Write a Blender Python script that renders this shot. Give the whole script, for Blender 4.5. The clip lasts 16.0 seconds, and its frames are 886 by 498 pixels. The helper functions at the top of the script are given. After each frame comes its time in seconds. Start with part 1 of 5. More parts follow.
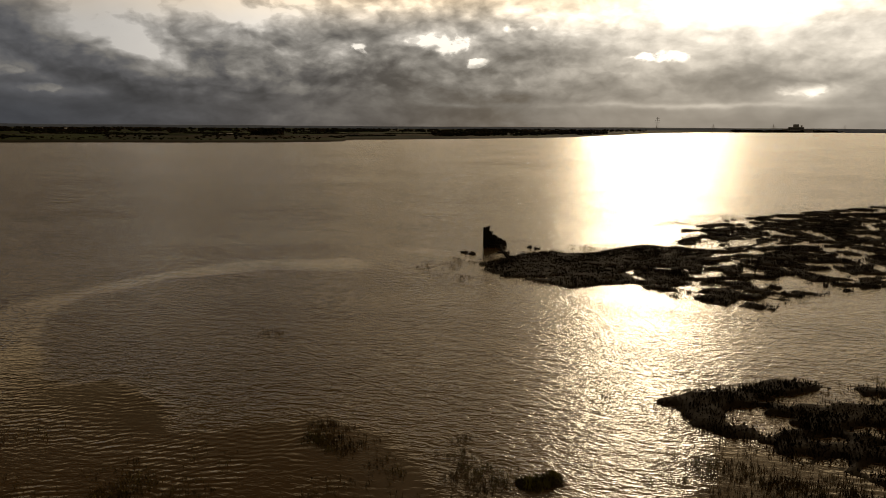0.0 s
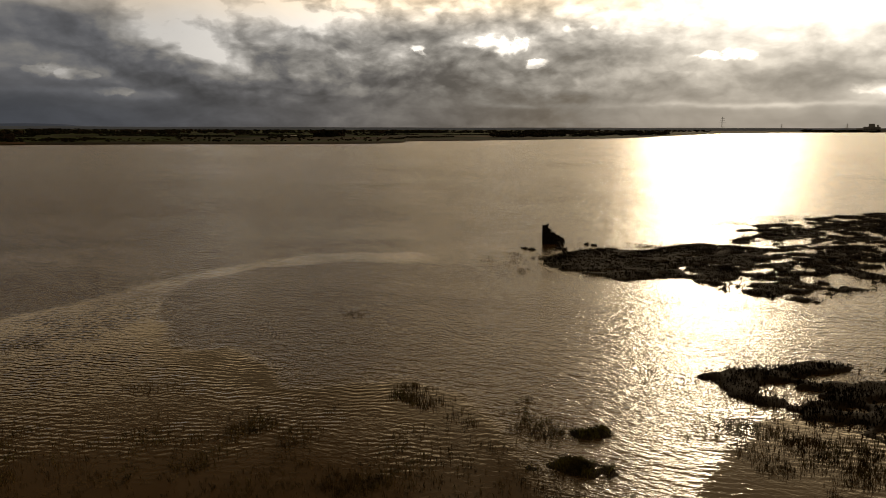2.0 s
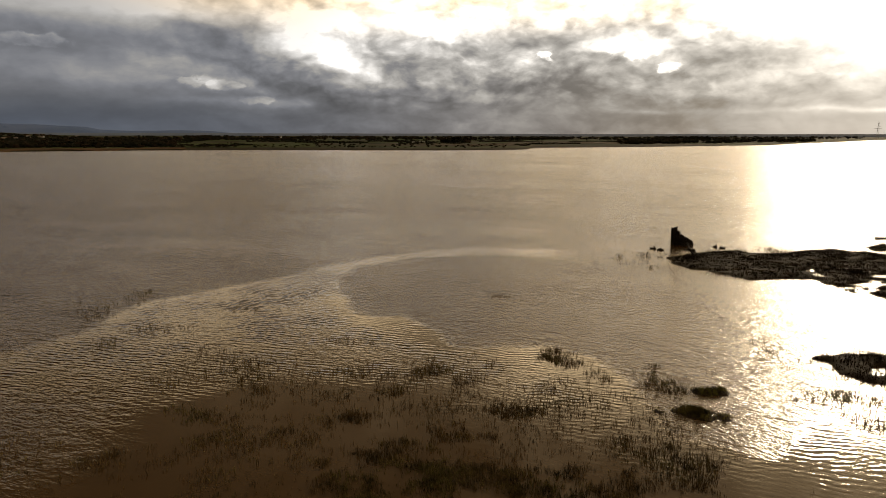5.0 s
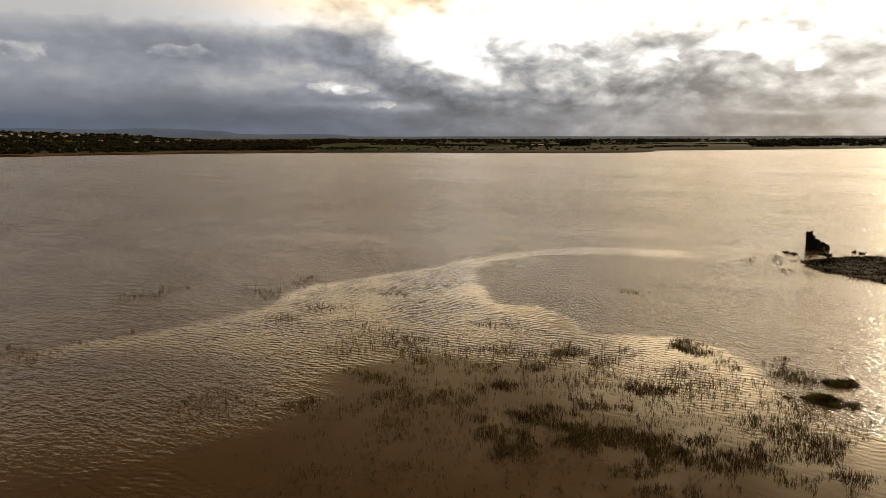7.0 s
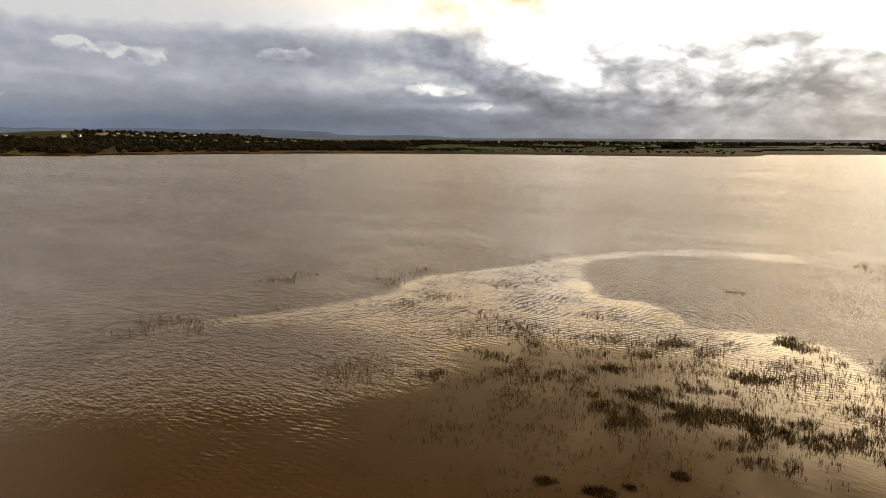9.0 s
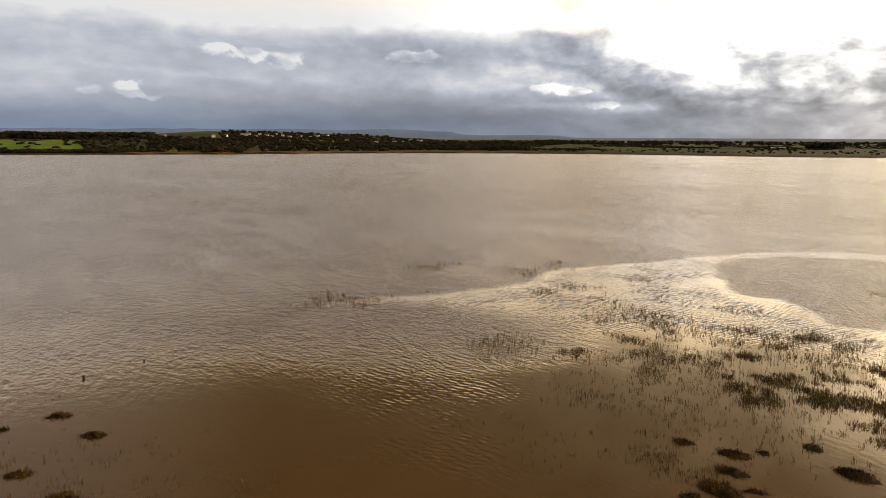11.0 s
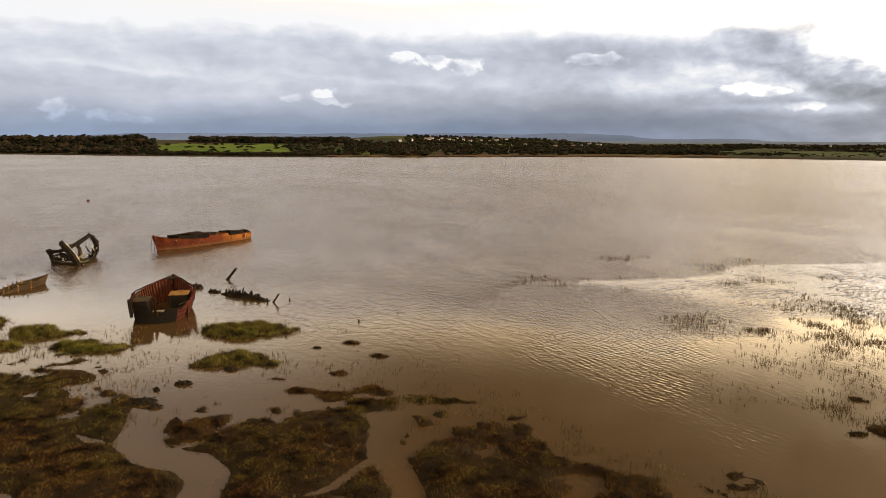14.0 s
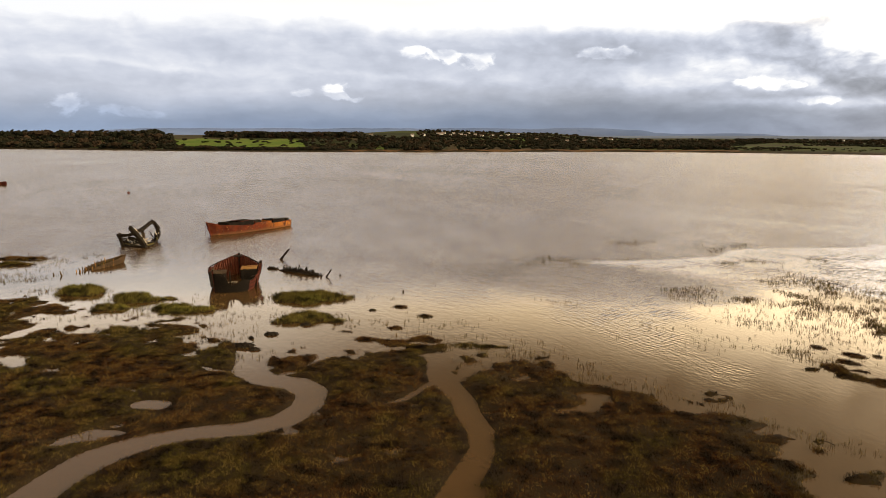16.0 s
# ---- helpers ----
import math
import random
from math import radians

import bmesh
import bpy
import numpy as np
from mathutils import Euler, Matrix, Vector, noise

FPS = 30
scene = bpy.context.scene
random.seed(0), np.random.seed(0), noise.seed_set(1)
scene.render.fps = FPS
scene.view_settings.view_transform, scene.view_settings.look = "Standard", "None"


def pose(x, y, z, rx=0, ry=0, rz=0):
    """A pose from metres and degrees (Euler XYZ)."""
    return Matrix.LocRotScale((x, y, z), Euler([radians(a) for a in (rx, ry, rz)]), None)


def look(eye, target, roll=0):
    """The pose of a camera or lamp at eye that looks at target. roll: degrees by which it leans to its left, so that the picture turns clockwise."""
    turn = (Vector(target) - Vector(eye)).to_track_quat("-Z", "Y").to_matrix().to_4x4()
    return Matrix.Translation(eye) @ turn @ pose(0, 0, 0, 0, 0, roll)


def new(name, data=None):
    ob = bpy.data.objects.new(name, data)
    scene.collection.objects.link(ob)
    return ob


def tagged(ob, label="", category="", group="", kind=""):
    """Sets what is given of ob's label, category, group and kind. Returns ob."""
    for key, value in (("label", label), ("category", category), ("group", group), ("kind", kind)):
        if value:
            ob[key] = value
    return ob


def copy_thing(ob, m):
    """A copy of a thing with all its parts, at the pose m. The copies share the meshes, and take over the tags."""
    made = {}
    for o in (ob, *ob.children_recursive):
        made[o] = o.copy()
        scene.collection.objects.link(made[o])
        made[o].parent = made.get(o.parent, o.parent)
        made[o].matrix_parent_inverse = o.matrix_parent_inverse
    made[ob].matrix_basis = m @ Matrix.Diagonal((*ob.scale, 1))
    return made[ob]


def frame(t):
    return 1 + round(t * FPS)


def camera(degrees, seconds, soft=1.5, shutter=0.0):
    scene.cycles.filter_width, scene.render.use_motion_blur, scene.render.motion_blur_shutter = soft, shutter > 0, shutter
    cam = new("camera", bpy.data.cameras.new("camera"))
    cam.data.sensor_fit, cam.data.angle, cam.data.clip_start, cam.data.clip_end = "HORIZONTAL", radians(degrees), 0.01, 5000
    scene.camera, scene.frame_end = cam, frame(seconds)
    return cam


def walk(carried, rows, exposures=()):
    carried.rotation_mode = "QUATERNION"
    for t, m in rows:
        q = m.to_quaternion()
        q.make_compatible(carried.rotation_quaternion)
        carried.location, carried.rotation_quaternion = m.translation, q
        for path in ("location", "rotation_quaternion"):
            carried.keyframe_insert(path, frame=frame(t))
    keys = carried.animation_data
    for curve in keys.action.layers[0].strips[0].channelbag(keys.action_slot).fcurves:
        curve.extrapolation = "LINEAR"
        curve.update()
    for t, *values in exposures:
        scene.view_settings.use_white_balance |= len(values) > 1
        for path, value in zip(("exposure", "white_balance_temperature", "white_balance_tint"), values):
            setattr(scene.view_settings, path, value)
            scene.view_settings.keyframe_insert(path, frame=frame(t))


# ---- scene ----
cam = camera(66.1, 16.0, 0.8)
# seconds, eye x y z in metres, then yaw (to the left of +y), pitch and roll in degrees
ROWS = [
    (0, 3.09, 12.62, 15.45, 14.49, -10.13, 0.36),
    (0.5, 3.26, 11.06, 15.50, 15.69, -10.09, 0.67),
    (1, 3.47, 9.54, 15.58, 16.98, -10.10, 0.57),
    (1.5, 3.80, 7.98, 15.69, 18.18, -10.07, 0.27),
    (2, 4.07, 6.38, 15.81, 19.32, -10.06, 0.13),
    (2.5, 4.33, 4.85, 15.87, 20.71, -10.01, -0.06),
    (3, 4.62, 3.27, 15.90, 22.25, -9.87, -0.14),
    (3.5, 4.95, 1.66, 15.91, 23.72, -9.76, -0.03),
    (6, 6.48, -6.23, 16.08, 34.41, -9.40, 0.00),
    (6.5, 6.86, -7.74, 16.12, 36.91, -9.32, -0.06),
    (7, 7.25, -9.13, 16.13, 39.35, -9.33, -0.09),
    (7.5, 7.68, -10.43, 16.15, 41.62, -9.32, -0.10),
    (8, 8.11, -11.74, 16.18, 43.67, -9.29, 0.06),
    (10.5, 11.63, -18.27, 16.23, 54.12, -9.20, 0.27),
    (11, 12.48, -19.64, 16.20, 57.41, -9.26, 0.25),
    (11.5, 13.37, -20.87, 16.20, 60.47, -9.25, 0.20),
    (12, 14.43, -22.04, 16.18, 63.25, -9.16, 0.17),
    (12.5, 15.65, -23.27, 16.12, 65.47, -9.10, 0.18),
    (13, 17.18, -24.60, 16.04, 67.74, -9.05, 0.17),
    (13.5, 19.08, -26.09, 16.02, 69.95, -9.02, 0.16),
    (14, 21.13, -27.57, 16.05, 72.00, -8.98, 0.19),
    (14.5, 23.39, -28.96, 16.11, 73.14, -9.10, 0.18),
    (15, 25.78, -30.37, 16.10, 73.06, -9.15, 0.12),
    (15.5, 28.22, -31.75, 16.12, 73.01, -9.32, 0.14),
    (16, 30.60, -33.02, 16.22, 72.90, -9.41, 0.15),
]
EXPOSURES = [(0.0, -2.30, 7800.0, 10.0), (1.5, -2.16, 7750.0, 10.0), (3.5, -1.67, 7600.0, 10.0), (6.0, -0.98, 7300.0, 10.0), (8.0, -0.52, 7150.0, 10.0), (11.0, -0.08, 7050.0, 10.0), (13.0, 0.12, 7000.0, 10.0), (16.0, 0.30, 6950.0, 10.0)]


def aimed(x, y, z, yaw, pitch, roll):
    ahead = Vector((-math.sin(radians(yaw)) * math.cos(radians(pitch)), math.cos(radians(yaw)) * math.cos(radians(pitch)), math.sin(radians(pitch))))
    return look((x, y, z), Vector((x, y, z)) + ahead, roll)


walk(cam, [(t, aimed(*row)) for t, *row in ROWS], EXPOSURES)

# ---- light: low sun behind broken cloud over the estuary ----
SUN_AZ, SUN_EL = -2.5, 15.0  # degrees: to the left of +y, and up


def toward(az, el):
    return Vector((-math.sin(radians(az)) * math.cos(radians(el)), math.cos(radians(az)) * math.cos(radians(el)), math.sin(radians(el))))


sun = new("sun", bpy.data.lights.new("sun", "SUN"))
sun.data.energy, sun.data.angle, sun.data.color = 4.0, radians(10.5), (1.0, 0.86, 0.66)
sun.matrix_world = look((0, 0, 60), Vector((0, 0, 60)) - toward(SUN_AZ, SUN_EL))


class Graph:
    """Short calls for nodes of one tree."""

    def __init__(self, tree):
        self.tree = tree
        tree.nodes.clear()

    def node(self, kind, ins=(), operation="", clamp=False):
        n = self.tree.nodes.new(kind)
        if operation:
            n.operation = operation
        if clamp:
            n.use_clamp = True
        if kind == "ShaderNodeMapRange":
            n.interpolation_type = "SMOOTHSTEP"
        if kind == "ShaderNodeMix":
            n.data_type = "RGBA"
        if kind == "ShaderNodeTexSky":
            n.sky_type, n.sun_disc, n.sun_elevation, n.sun_rotation = "NISHITA", False, radians(SUN_EL), radians(-SUN_AZ)
        for key, value in dict(ins).items():
            if isinstance(value, bpy.types.NodeSocket):
                self.tree.links.new(value, n.inputs[key])
            else:
                n.inputs[key].default_value = value
        return n

    def math(self, op, a, b=0.0, c=0.0, clamp=False):
        return self.node("ShaderNodeMath", {0: a, 1: b, 2: c}, op, clamp).outputs[0]

    def noise(self, vector, scale, detail=4.0, rough=0.55, distortion=0.0):
        return self.node("ShaderNodeTexNoise", {"Vector": vector, "Scale": scale, "Detail": detail, "Roughness": rough, "Distortion": distortion}).outputs["Fac"]

    def step(self, value, lo, hi, to_lo=0.0, to_hi=1.0):
        return self.node("ShaderNodeMapRange", {"Value": value, "From Min": lo, "From Max": hi, "To Min": to_lo, "To Max": to_hi}).outputs[0]

    def mix(self, fac, a, b):
        n = self.node("ShaderNodeMix", {0: fac})
        for i, v in ((6, a), (7, b)):
            if isinstance(v, bpy.types.NodeSocket):
                self.tree.links.new(v, n.inputs[i])
            else:
                n.inputs[i].default_value = (*v, 1.0)
        return n.outputs[2]

    def scaled(self, vector, x, y, z):
        return self.node("ShaderNodeVectorMath", {0: vector, 1: (x, y, z)}, operation="MULTIPLY").outputs[0]


def make_sky():
    world = bpy.data.worlds.new("sky")
    scene.world = world
    world.use_nodes = True
    g = Graph(world.node_tree)
    way = g.node("ShaderNodeTexCoord").outputs["Generated"]
    warp = g.node("ShaderNodeTexNoise", {"Vector": g.scaled(way, 1, 1, 2.2), "Scale": 10.0, "Detail": 5.0, "Roughness": 0.55}).outputs["Color"]
    warp = g.node("ShaderNodeVectorMath", {0: warp, 1: (0.5, 0.5, 0.5)}, operation="SUBTRACT").outputs[0]
    soft = g.node("ShaderNodeVectorMath", {0: g.scaled(warp, 0.045, 0.045, 0.022), 1: way}, operation="ADD").outputs[0]
    x, y, z = g.node("ShaderNodeSeparateXYZ", {0: soft}).outputs
    az = g.math("MULTIPLY", g.math("ARCTAN2", g.math("MULTIPLY", x, -1.0), y), 57.2958)
    el = g.math("MULTIPLY", g.math("ARCSINE", z), 57.2958)

    def blob(a, e, wa, we, tilt=0.0):
        da = g.math("DIVIDE", g.math("SUBTRACT", az, a), wa)
        de = g.math("DIVIDE", g.math("SUBTRACT", g.math("SUBTRACT", el, e), g.math("MULTIPLY", g.math("SUBTRACT", az, a), tilt)), we)
        r2 = g.math("ADD", g.math("MULTIPLY", da, da), g.math("MULTIPLY", de, de))
        return g.math("EXPONENT", g.math("MULTIPLY", r2, -1.0))

    sunward = toward(SUN_AZ + 8.0, 35.0) * 0.016

    def billows(shift, size, detail):
        q = g.node("ShaderNodeVectorMath", {0: soft, 1: tuple(shift)}, operation="ADD").outputs[0]
        q = g.scaled(q, 1, 1, 1.9)
        puff = g.node("ShaderNodeTexVoronoi", {"Vector": q, "Scale": size * 1.8, "Detail": 3.0, "Roughness": 0.5, "Lacunarity": 2.1}).outputs["Distance"]
        return g.math("MULTIPLY_ADD", g.math("SUBTRACT", 0.40, puff), 0.30, g.noise(q, size, detail, 0.52))

    here, beyond = billows((0, 0, 0), 7.0, 7.0), billows(sunward, 7.0, 7.0)
    relief = g.math("MINIMUM", g.math("MAXIMUM", g.math("MULTIPLY", g.math("SUBTRACT", here, beyond), 7.0), -1.0), 1.0)
    streak = g.math("SUBTRACT", g.noise(g.scaled(soft, 1, 1, 5.5), 5.0, 5.0, 0.55), 0.5)
    # how thin the cloud is, 0 heavy to 1 open: the deck thins with height, then the banks and gaps
    open_sky = g.math("ADD", g.math("ADD", g.math("ADD", g.step(el, 0.8, 5.5, 0.26, 0.70), g.math("MULTIPLY", g.step(az, 44.0, 60.0), g.step(el, 1.0, 4.5, 0.0, 0.10))), g.step(el, 6.3, 9.8, 0.0, 0.34)), g.math("MULTIPLY", g.math("MULTIPLY", g.step(az, 30.0, 48.0), g.step(el, 7.8, 10.0)), 0.2))
    for bank in (SUN_BANKS, MID_BANKS, FAR_BANKS):
        for a, e, wa, we, amount, tilt in bank:
            open_sky = g.math("ADD", open_sky, g.math("MULTIPLY", blob(a, e, wa, we, tilt), amount))
    broken = g.math("MULTIPLY", g.step(az, 58.0, 28.0, 0.28, 1.0), g.step(az, -4.0, 12.0, 0.55, 1.0))
    lift = g.step(el, 1.2, 4.5, 0.30, 1.0)
    open_sky = g.math("ADD", open_sky, g.math("MULTIPLY", g.math("MULTIPLY", g.math("SUBTRACT", here, 0.54), 1.05), g.math("MULTIPLY", broken, lift)))
    open_sky = g.math("ADD", open_sky, g.math("MULTIPLY", g.math("MULTIPLY", relief, 0.17), g.math("MULTIPLY", broken, lift)))
    open_sky = g.math("ADD", open_sky, g.math("MULTIPLY", streak, g.step(az, 66.0, 34.0, 0.60, 0.35)))
    puffs = g.noise(g.scaled(soft, 1, 1, 1.5), 34.0, 4.0, 0.5)
    for a, e, wa, we, amount in HEAPS:
        edge = g.math("MULTIPLY", blob(a, e, wa * 1.2, we * 1.2), g.math("MULTIPLY_ADD", g.math("SUBTRACT", puffs, 0.5), 4.4, 1.0))
        mask = g.math("MULTIPLY", g.step(edge, 0.40, 0.85), g.math("MULTIPLY_ADD", relief, 0.55, 0.85))
        open_sky = g.math("ADD", open_sky, g.math("MULTIPLY", mask, amount))
    open_sky = g.math("ADD", open_sky, g.math("MULTIPLY", g.math("MULTIPLY", g.math("SUBTRACT", puffs, 0.5), 0.75), g.math("MULTIPLY", broken, lift)))
    open_sky = g.math("MINIMUM", g.math("MAXIMUM", open_sky, 0.0), 1.10)
    heavy = g.math("ADD", g.step(az, 48.0, 95.0, 0.20, 0.31), g.math("ADD", g.step(az, 44.0, 14.0, 0.0, 0.13), g.step(az, 16.0, -8.0, 0.0, 0.55)))
    thin = g.math("ADD", g.step(az, 66.0, 20.0, 0.77, 2.8), g.math("ADD", g.step(az, 42.0, 12.0, 0.0, 1.0), g.step(az, 15.0, -4.0, 0.0, 2.5)))
    level = g.math("MULTIPLY", heavy, g.math("POWER", g.math("DIVIDE", thin, heavy), open_sky))
    # bright belt just above the view, added to lift the far water
    level = g.math("MULTIPLY", level, g.math("ADD", 1.0, g.math("MULTIPLY", g.math("MULTIPLY", g.step(el, 10.5, 12.5), g.step(el, 20.0, 16.0)), g.math("ADD", g.step(az, 10.0, 24.0, 0.0, 0.35), g.step(az, 38.0, 58.0, 0.0, 0.85)))))
    # unseen deck overhead dimmed to darken near water, most past the belt; less inland
    roof = g.math("MAXIMUM", g.step(el, 12.0, 20.0, 1.0, 0.10), g.math("MULTIPLY", g.step(az, 38.0, 16.0), g.step(el, 14.0, 26.0, 1.0, 0.22)))
    level = g.math("MULTIPLY", level, g.math("MAXIMUM", roof, g.math("MULTIPLY", g.step(az, 66.0, 92.0, 0.0, 0.62), g.step(el, 14.0, 22.0, 1.3, 1.0))))
    # sky behind the view dimmed to deepen the backlit forms
    level = g.math("MULTIPLY", level, g.step(y, -0.3, -0.75, 1.0, 0.4))
    glow = g.math("ADD", g.math("MULTIPLY", blob(SUN_AZ - 2.0, SUN_EL + 1.0, 20.0, 6.5), 5.0), g.math("MULTIPLY", blob(SUN_AZ, SUN_EL + 2, 44.0, 8.5), 1.3))
    level = g.math("ADD", level, g.math("MULTIPLY", glow, g.math("MULTIPLY_ADD", relief, 0.35, 0.9)))
    warm = g.step(az, 50.0, -8.0)
    tone = g.mix(warm, (0.85, 0.94, 1.16), (1.06, 0.98, 0.86))
    low = g.math("MULTIPLY", g.step(el, 3.6, 0.4), g.step(az, 25.0, 75.0))
    tone = g.mix(low, tone, (0.62, 0.82, 1.22))
    tone = g.mix(g.math("MULTIPLY", g.step(level, 0.5, 0.9), 0.7), tone, (0.98, 1.0, 1.02))
    # the bright belt above is lit gold by the low sun
    tone = g.mix(g.math("MULTIPLY", g.step(g.math("SUBTRACT", el, g.step(az, 45.0, 62.0, 0.0, 1.8)), 7.0, 12.5), g.step(az, 95.0, 65.0, 0.6, 1.0)), tone, (1.25, 0.98, 0.63))
    cloud = g.node("ShaderNodeBackground", {"Color": tone, "Strength": level}).outputs[0]
    clear = g.node("ShaderNodeTexSky").outputs[0]
    clear = g.node("ShaderNodeBackground", {"Color": clear, "Strength": 0.08}).outputs[0]
    both = g.node("ShaderNodeMixShader", {0: 0.97, 1: clear, 2: cloud}).outputs[0]
    g.node("ShaderNodeOutputWorld", {"Surface": both})


# cloud banks and gaps: azimuth, height, widths in degrees, how much they open the sky, tilt
SUN_BANKS = [
    (37.0, 5.8, 3.6, 1.5, 0.24, 0.5), (42.5, 4.6, 5.0, 1.0, -0.26, 0.45), (46.5, 8.5, 3.5, 2.2, -0.30, 0.0), (31.0, 7.0, 4.5, 1.7, 0.16, 0.0), (24.0, 9.4, 5.0, 0.8, 0.14, 0.0),
    (21.5, 7.5, 2.2, 0.7, -0.42, 0.0), (15.6, 6.9, 3.0, 1.0, 0.42, 0.0), (16.0, 4.6, 6.0, 0.8, -0.18, 0.0), (9.0, 5.0, 4.0, 2.2, -0.12, 0.0), (-4.5, 9.0, 6.0, 1.3, 0.3, 0.0),
    (-8.5, 3.7, 8.0, 1.2, -0.22, 0.0), (-13.5, 2.6, 2.6, 0.7, 0.35, -0.1), (-5.0, 1.75, 10.0, 0.22, 0.25, 0.0), (12.5, 1.8, 3.0, 0.2, 0.14, 0.0), (24.0, 3.2, 20.0, 1.6, -0.16, 0.0),
]
MID_BANKS = [
    (61.0, 7.1, 10.0, 1.4, -0.26, 0.0), (51.5, 7.3, 5.5, 1.1, -0.15, -0.1), (45.0, 4.7, 6.0, 0.75, -0.20, 0.33), (39.5, 6.6, 4.0, 1.5, 0.34, 0.45), (36.5, 5.6, 1.8, 0.6, 0.2, 0.0),
    (28.0, 6.0, 12.0, 6.0, 0.12, 0.0), (50.5, 9.0, 5.0, 0.9, 0.16, 0.0), (45.5, 2.5, 5.0, 0.35, 0.22, 0.0), (57.0, 4.6, 12.0, 1.0, 0.10, 0.05), (66.0, 2.4, 14.0, 0.9, -0.08, 0.0), (37.5, 8.6, 7.0, 1.1, 0.32, 0.0), (55.0, 1.5, 12.0, 0.7, -0.06, 0.0),
]
FAR_BANKS = [
    (98.0, 5.4, 9.0, 0.28, 0.16, 0.07), (78.0, 4.8, 6.0, 0.28, 0.14, 0.04), (76.0, 7.7, 12.0, 0.6, -0.14, 0.0), (85.0, 1.0, 32.0, 0.8, -0.14, 0.0), (92.0, 6.6, 12.0, 0.7, -0.08, 0.05),
    (92.0, 3.4, 10.0, 0.8, 0.10, 0.0), (104.0, 4.4, 6.0, 0.5, -0.06, 0.0), (70.0, 9.6, 10.0, 1.2, 0.14, 0.0),
]
# small bright heaps: azimuth, height, widths, how bright
HEAPS = [
    (75.0, 6.8, 1.7, 0.5, 0.36), (73.0, 6.3, 1.6, 0.5, 0.36), (70.5, 6.0, 1.5, 0.6, 0.36), (81.6, 3.9, 1.2, 0.4, 0.40), (80.8, 3.2, 1.6, 0.4, 0.34), (84.0, 3.3, 1.0, 0.35, 0.32), (101.5, 2.1, 1.3, 0.65, 0.36), (97.0, 1.8, 2.2, 0.4, 0.24), (60.0, 6.5, 2.6, 0.45, 0.36), (49.3, 4.1, 1.3, 0.45, 0.26), (47.0, 3.8, 1.2, 0.4, 0.22), (44.6, 2.7, 1.6, 0.3, 0.2),
    (15.0, 6.6, 2.8, 0.8, 0.35), (12.0, 5.2, 1.0, 0.3, 0.45), (21.3, 6.0, 1.0, 0.5, 0.45), (8.0, 7.7, 1.6, 0.35, 0.35), (-2.6, 5.4, 2.2, 0.4, 0.40), (-12.8, 2.9, 1.6, 0.5, 0.3),
]
make_sky()


# ---- materials ----
def surface(name, build, rough=0.8, metal=0.0, bump=0.0, shine=0.02):
    """A material whose build(g, place) gives base colour, and optionally a height and a roughness."""
    m = bpy.data.materials.new(name)
    m.use_nodes = True
    g = Graph(m.node_tree)
    out = build(g)
    colour, height, gloss = (*out, None, None)[:3] if isinstance(out, tuple) else (out, None, None)
    ins = {"Base Color": colour, "Roughness": rough if gloss is None else gloss, "Metallic": metal, "Specular IOR Level": shine}
    if height is not None:
        ins["Normal"] = g.node("ShaderNodeBump", {"Height": height, "Distance": bump, "Strength": 1.0}).outputs[0]
    p = g.node("ShaderNodeBsdfPrincipled", ins)
    g.node("ShaderNodeOutputMaterial", {"Surface": p.outputs[0]})
    return m


def place(g):
    return g.node("ShaderNodeNewGeometry").outputs["Position"]


def local(g):
    return g.node("ShaderNodeTexCoord").outputs["Object"]


def mottled(name, a, b, c, scale, rough=0.85, bump=0.02, fine=9.0, stretch=(1, 1, 1), shine=0.02):
    """Two scales of colour change, a to b broadly and c in specks, with a fine relief."""

    def build(g):
        p = g.scaled(local(g), *stretch)
        broad, small = g.noise(p, scale, 5.0, 0.6), g.noise(p, scale * fine, 4.0, 0.65)
        colour = g.mix(g.step(broad, 0.38, 0.62), a, b)
        return g.mix(g.step(small, 0.55, 0.7), colour, c), small

    return surface(name, build, rough, 0.0, bump, shine)


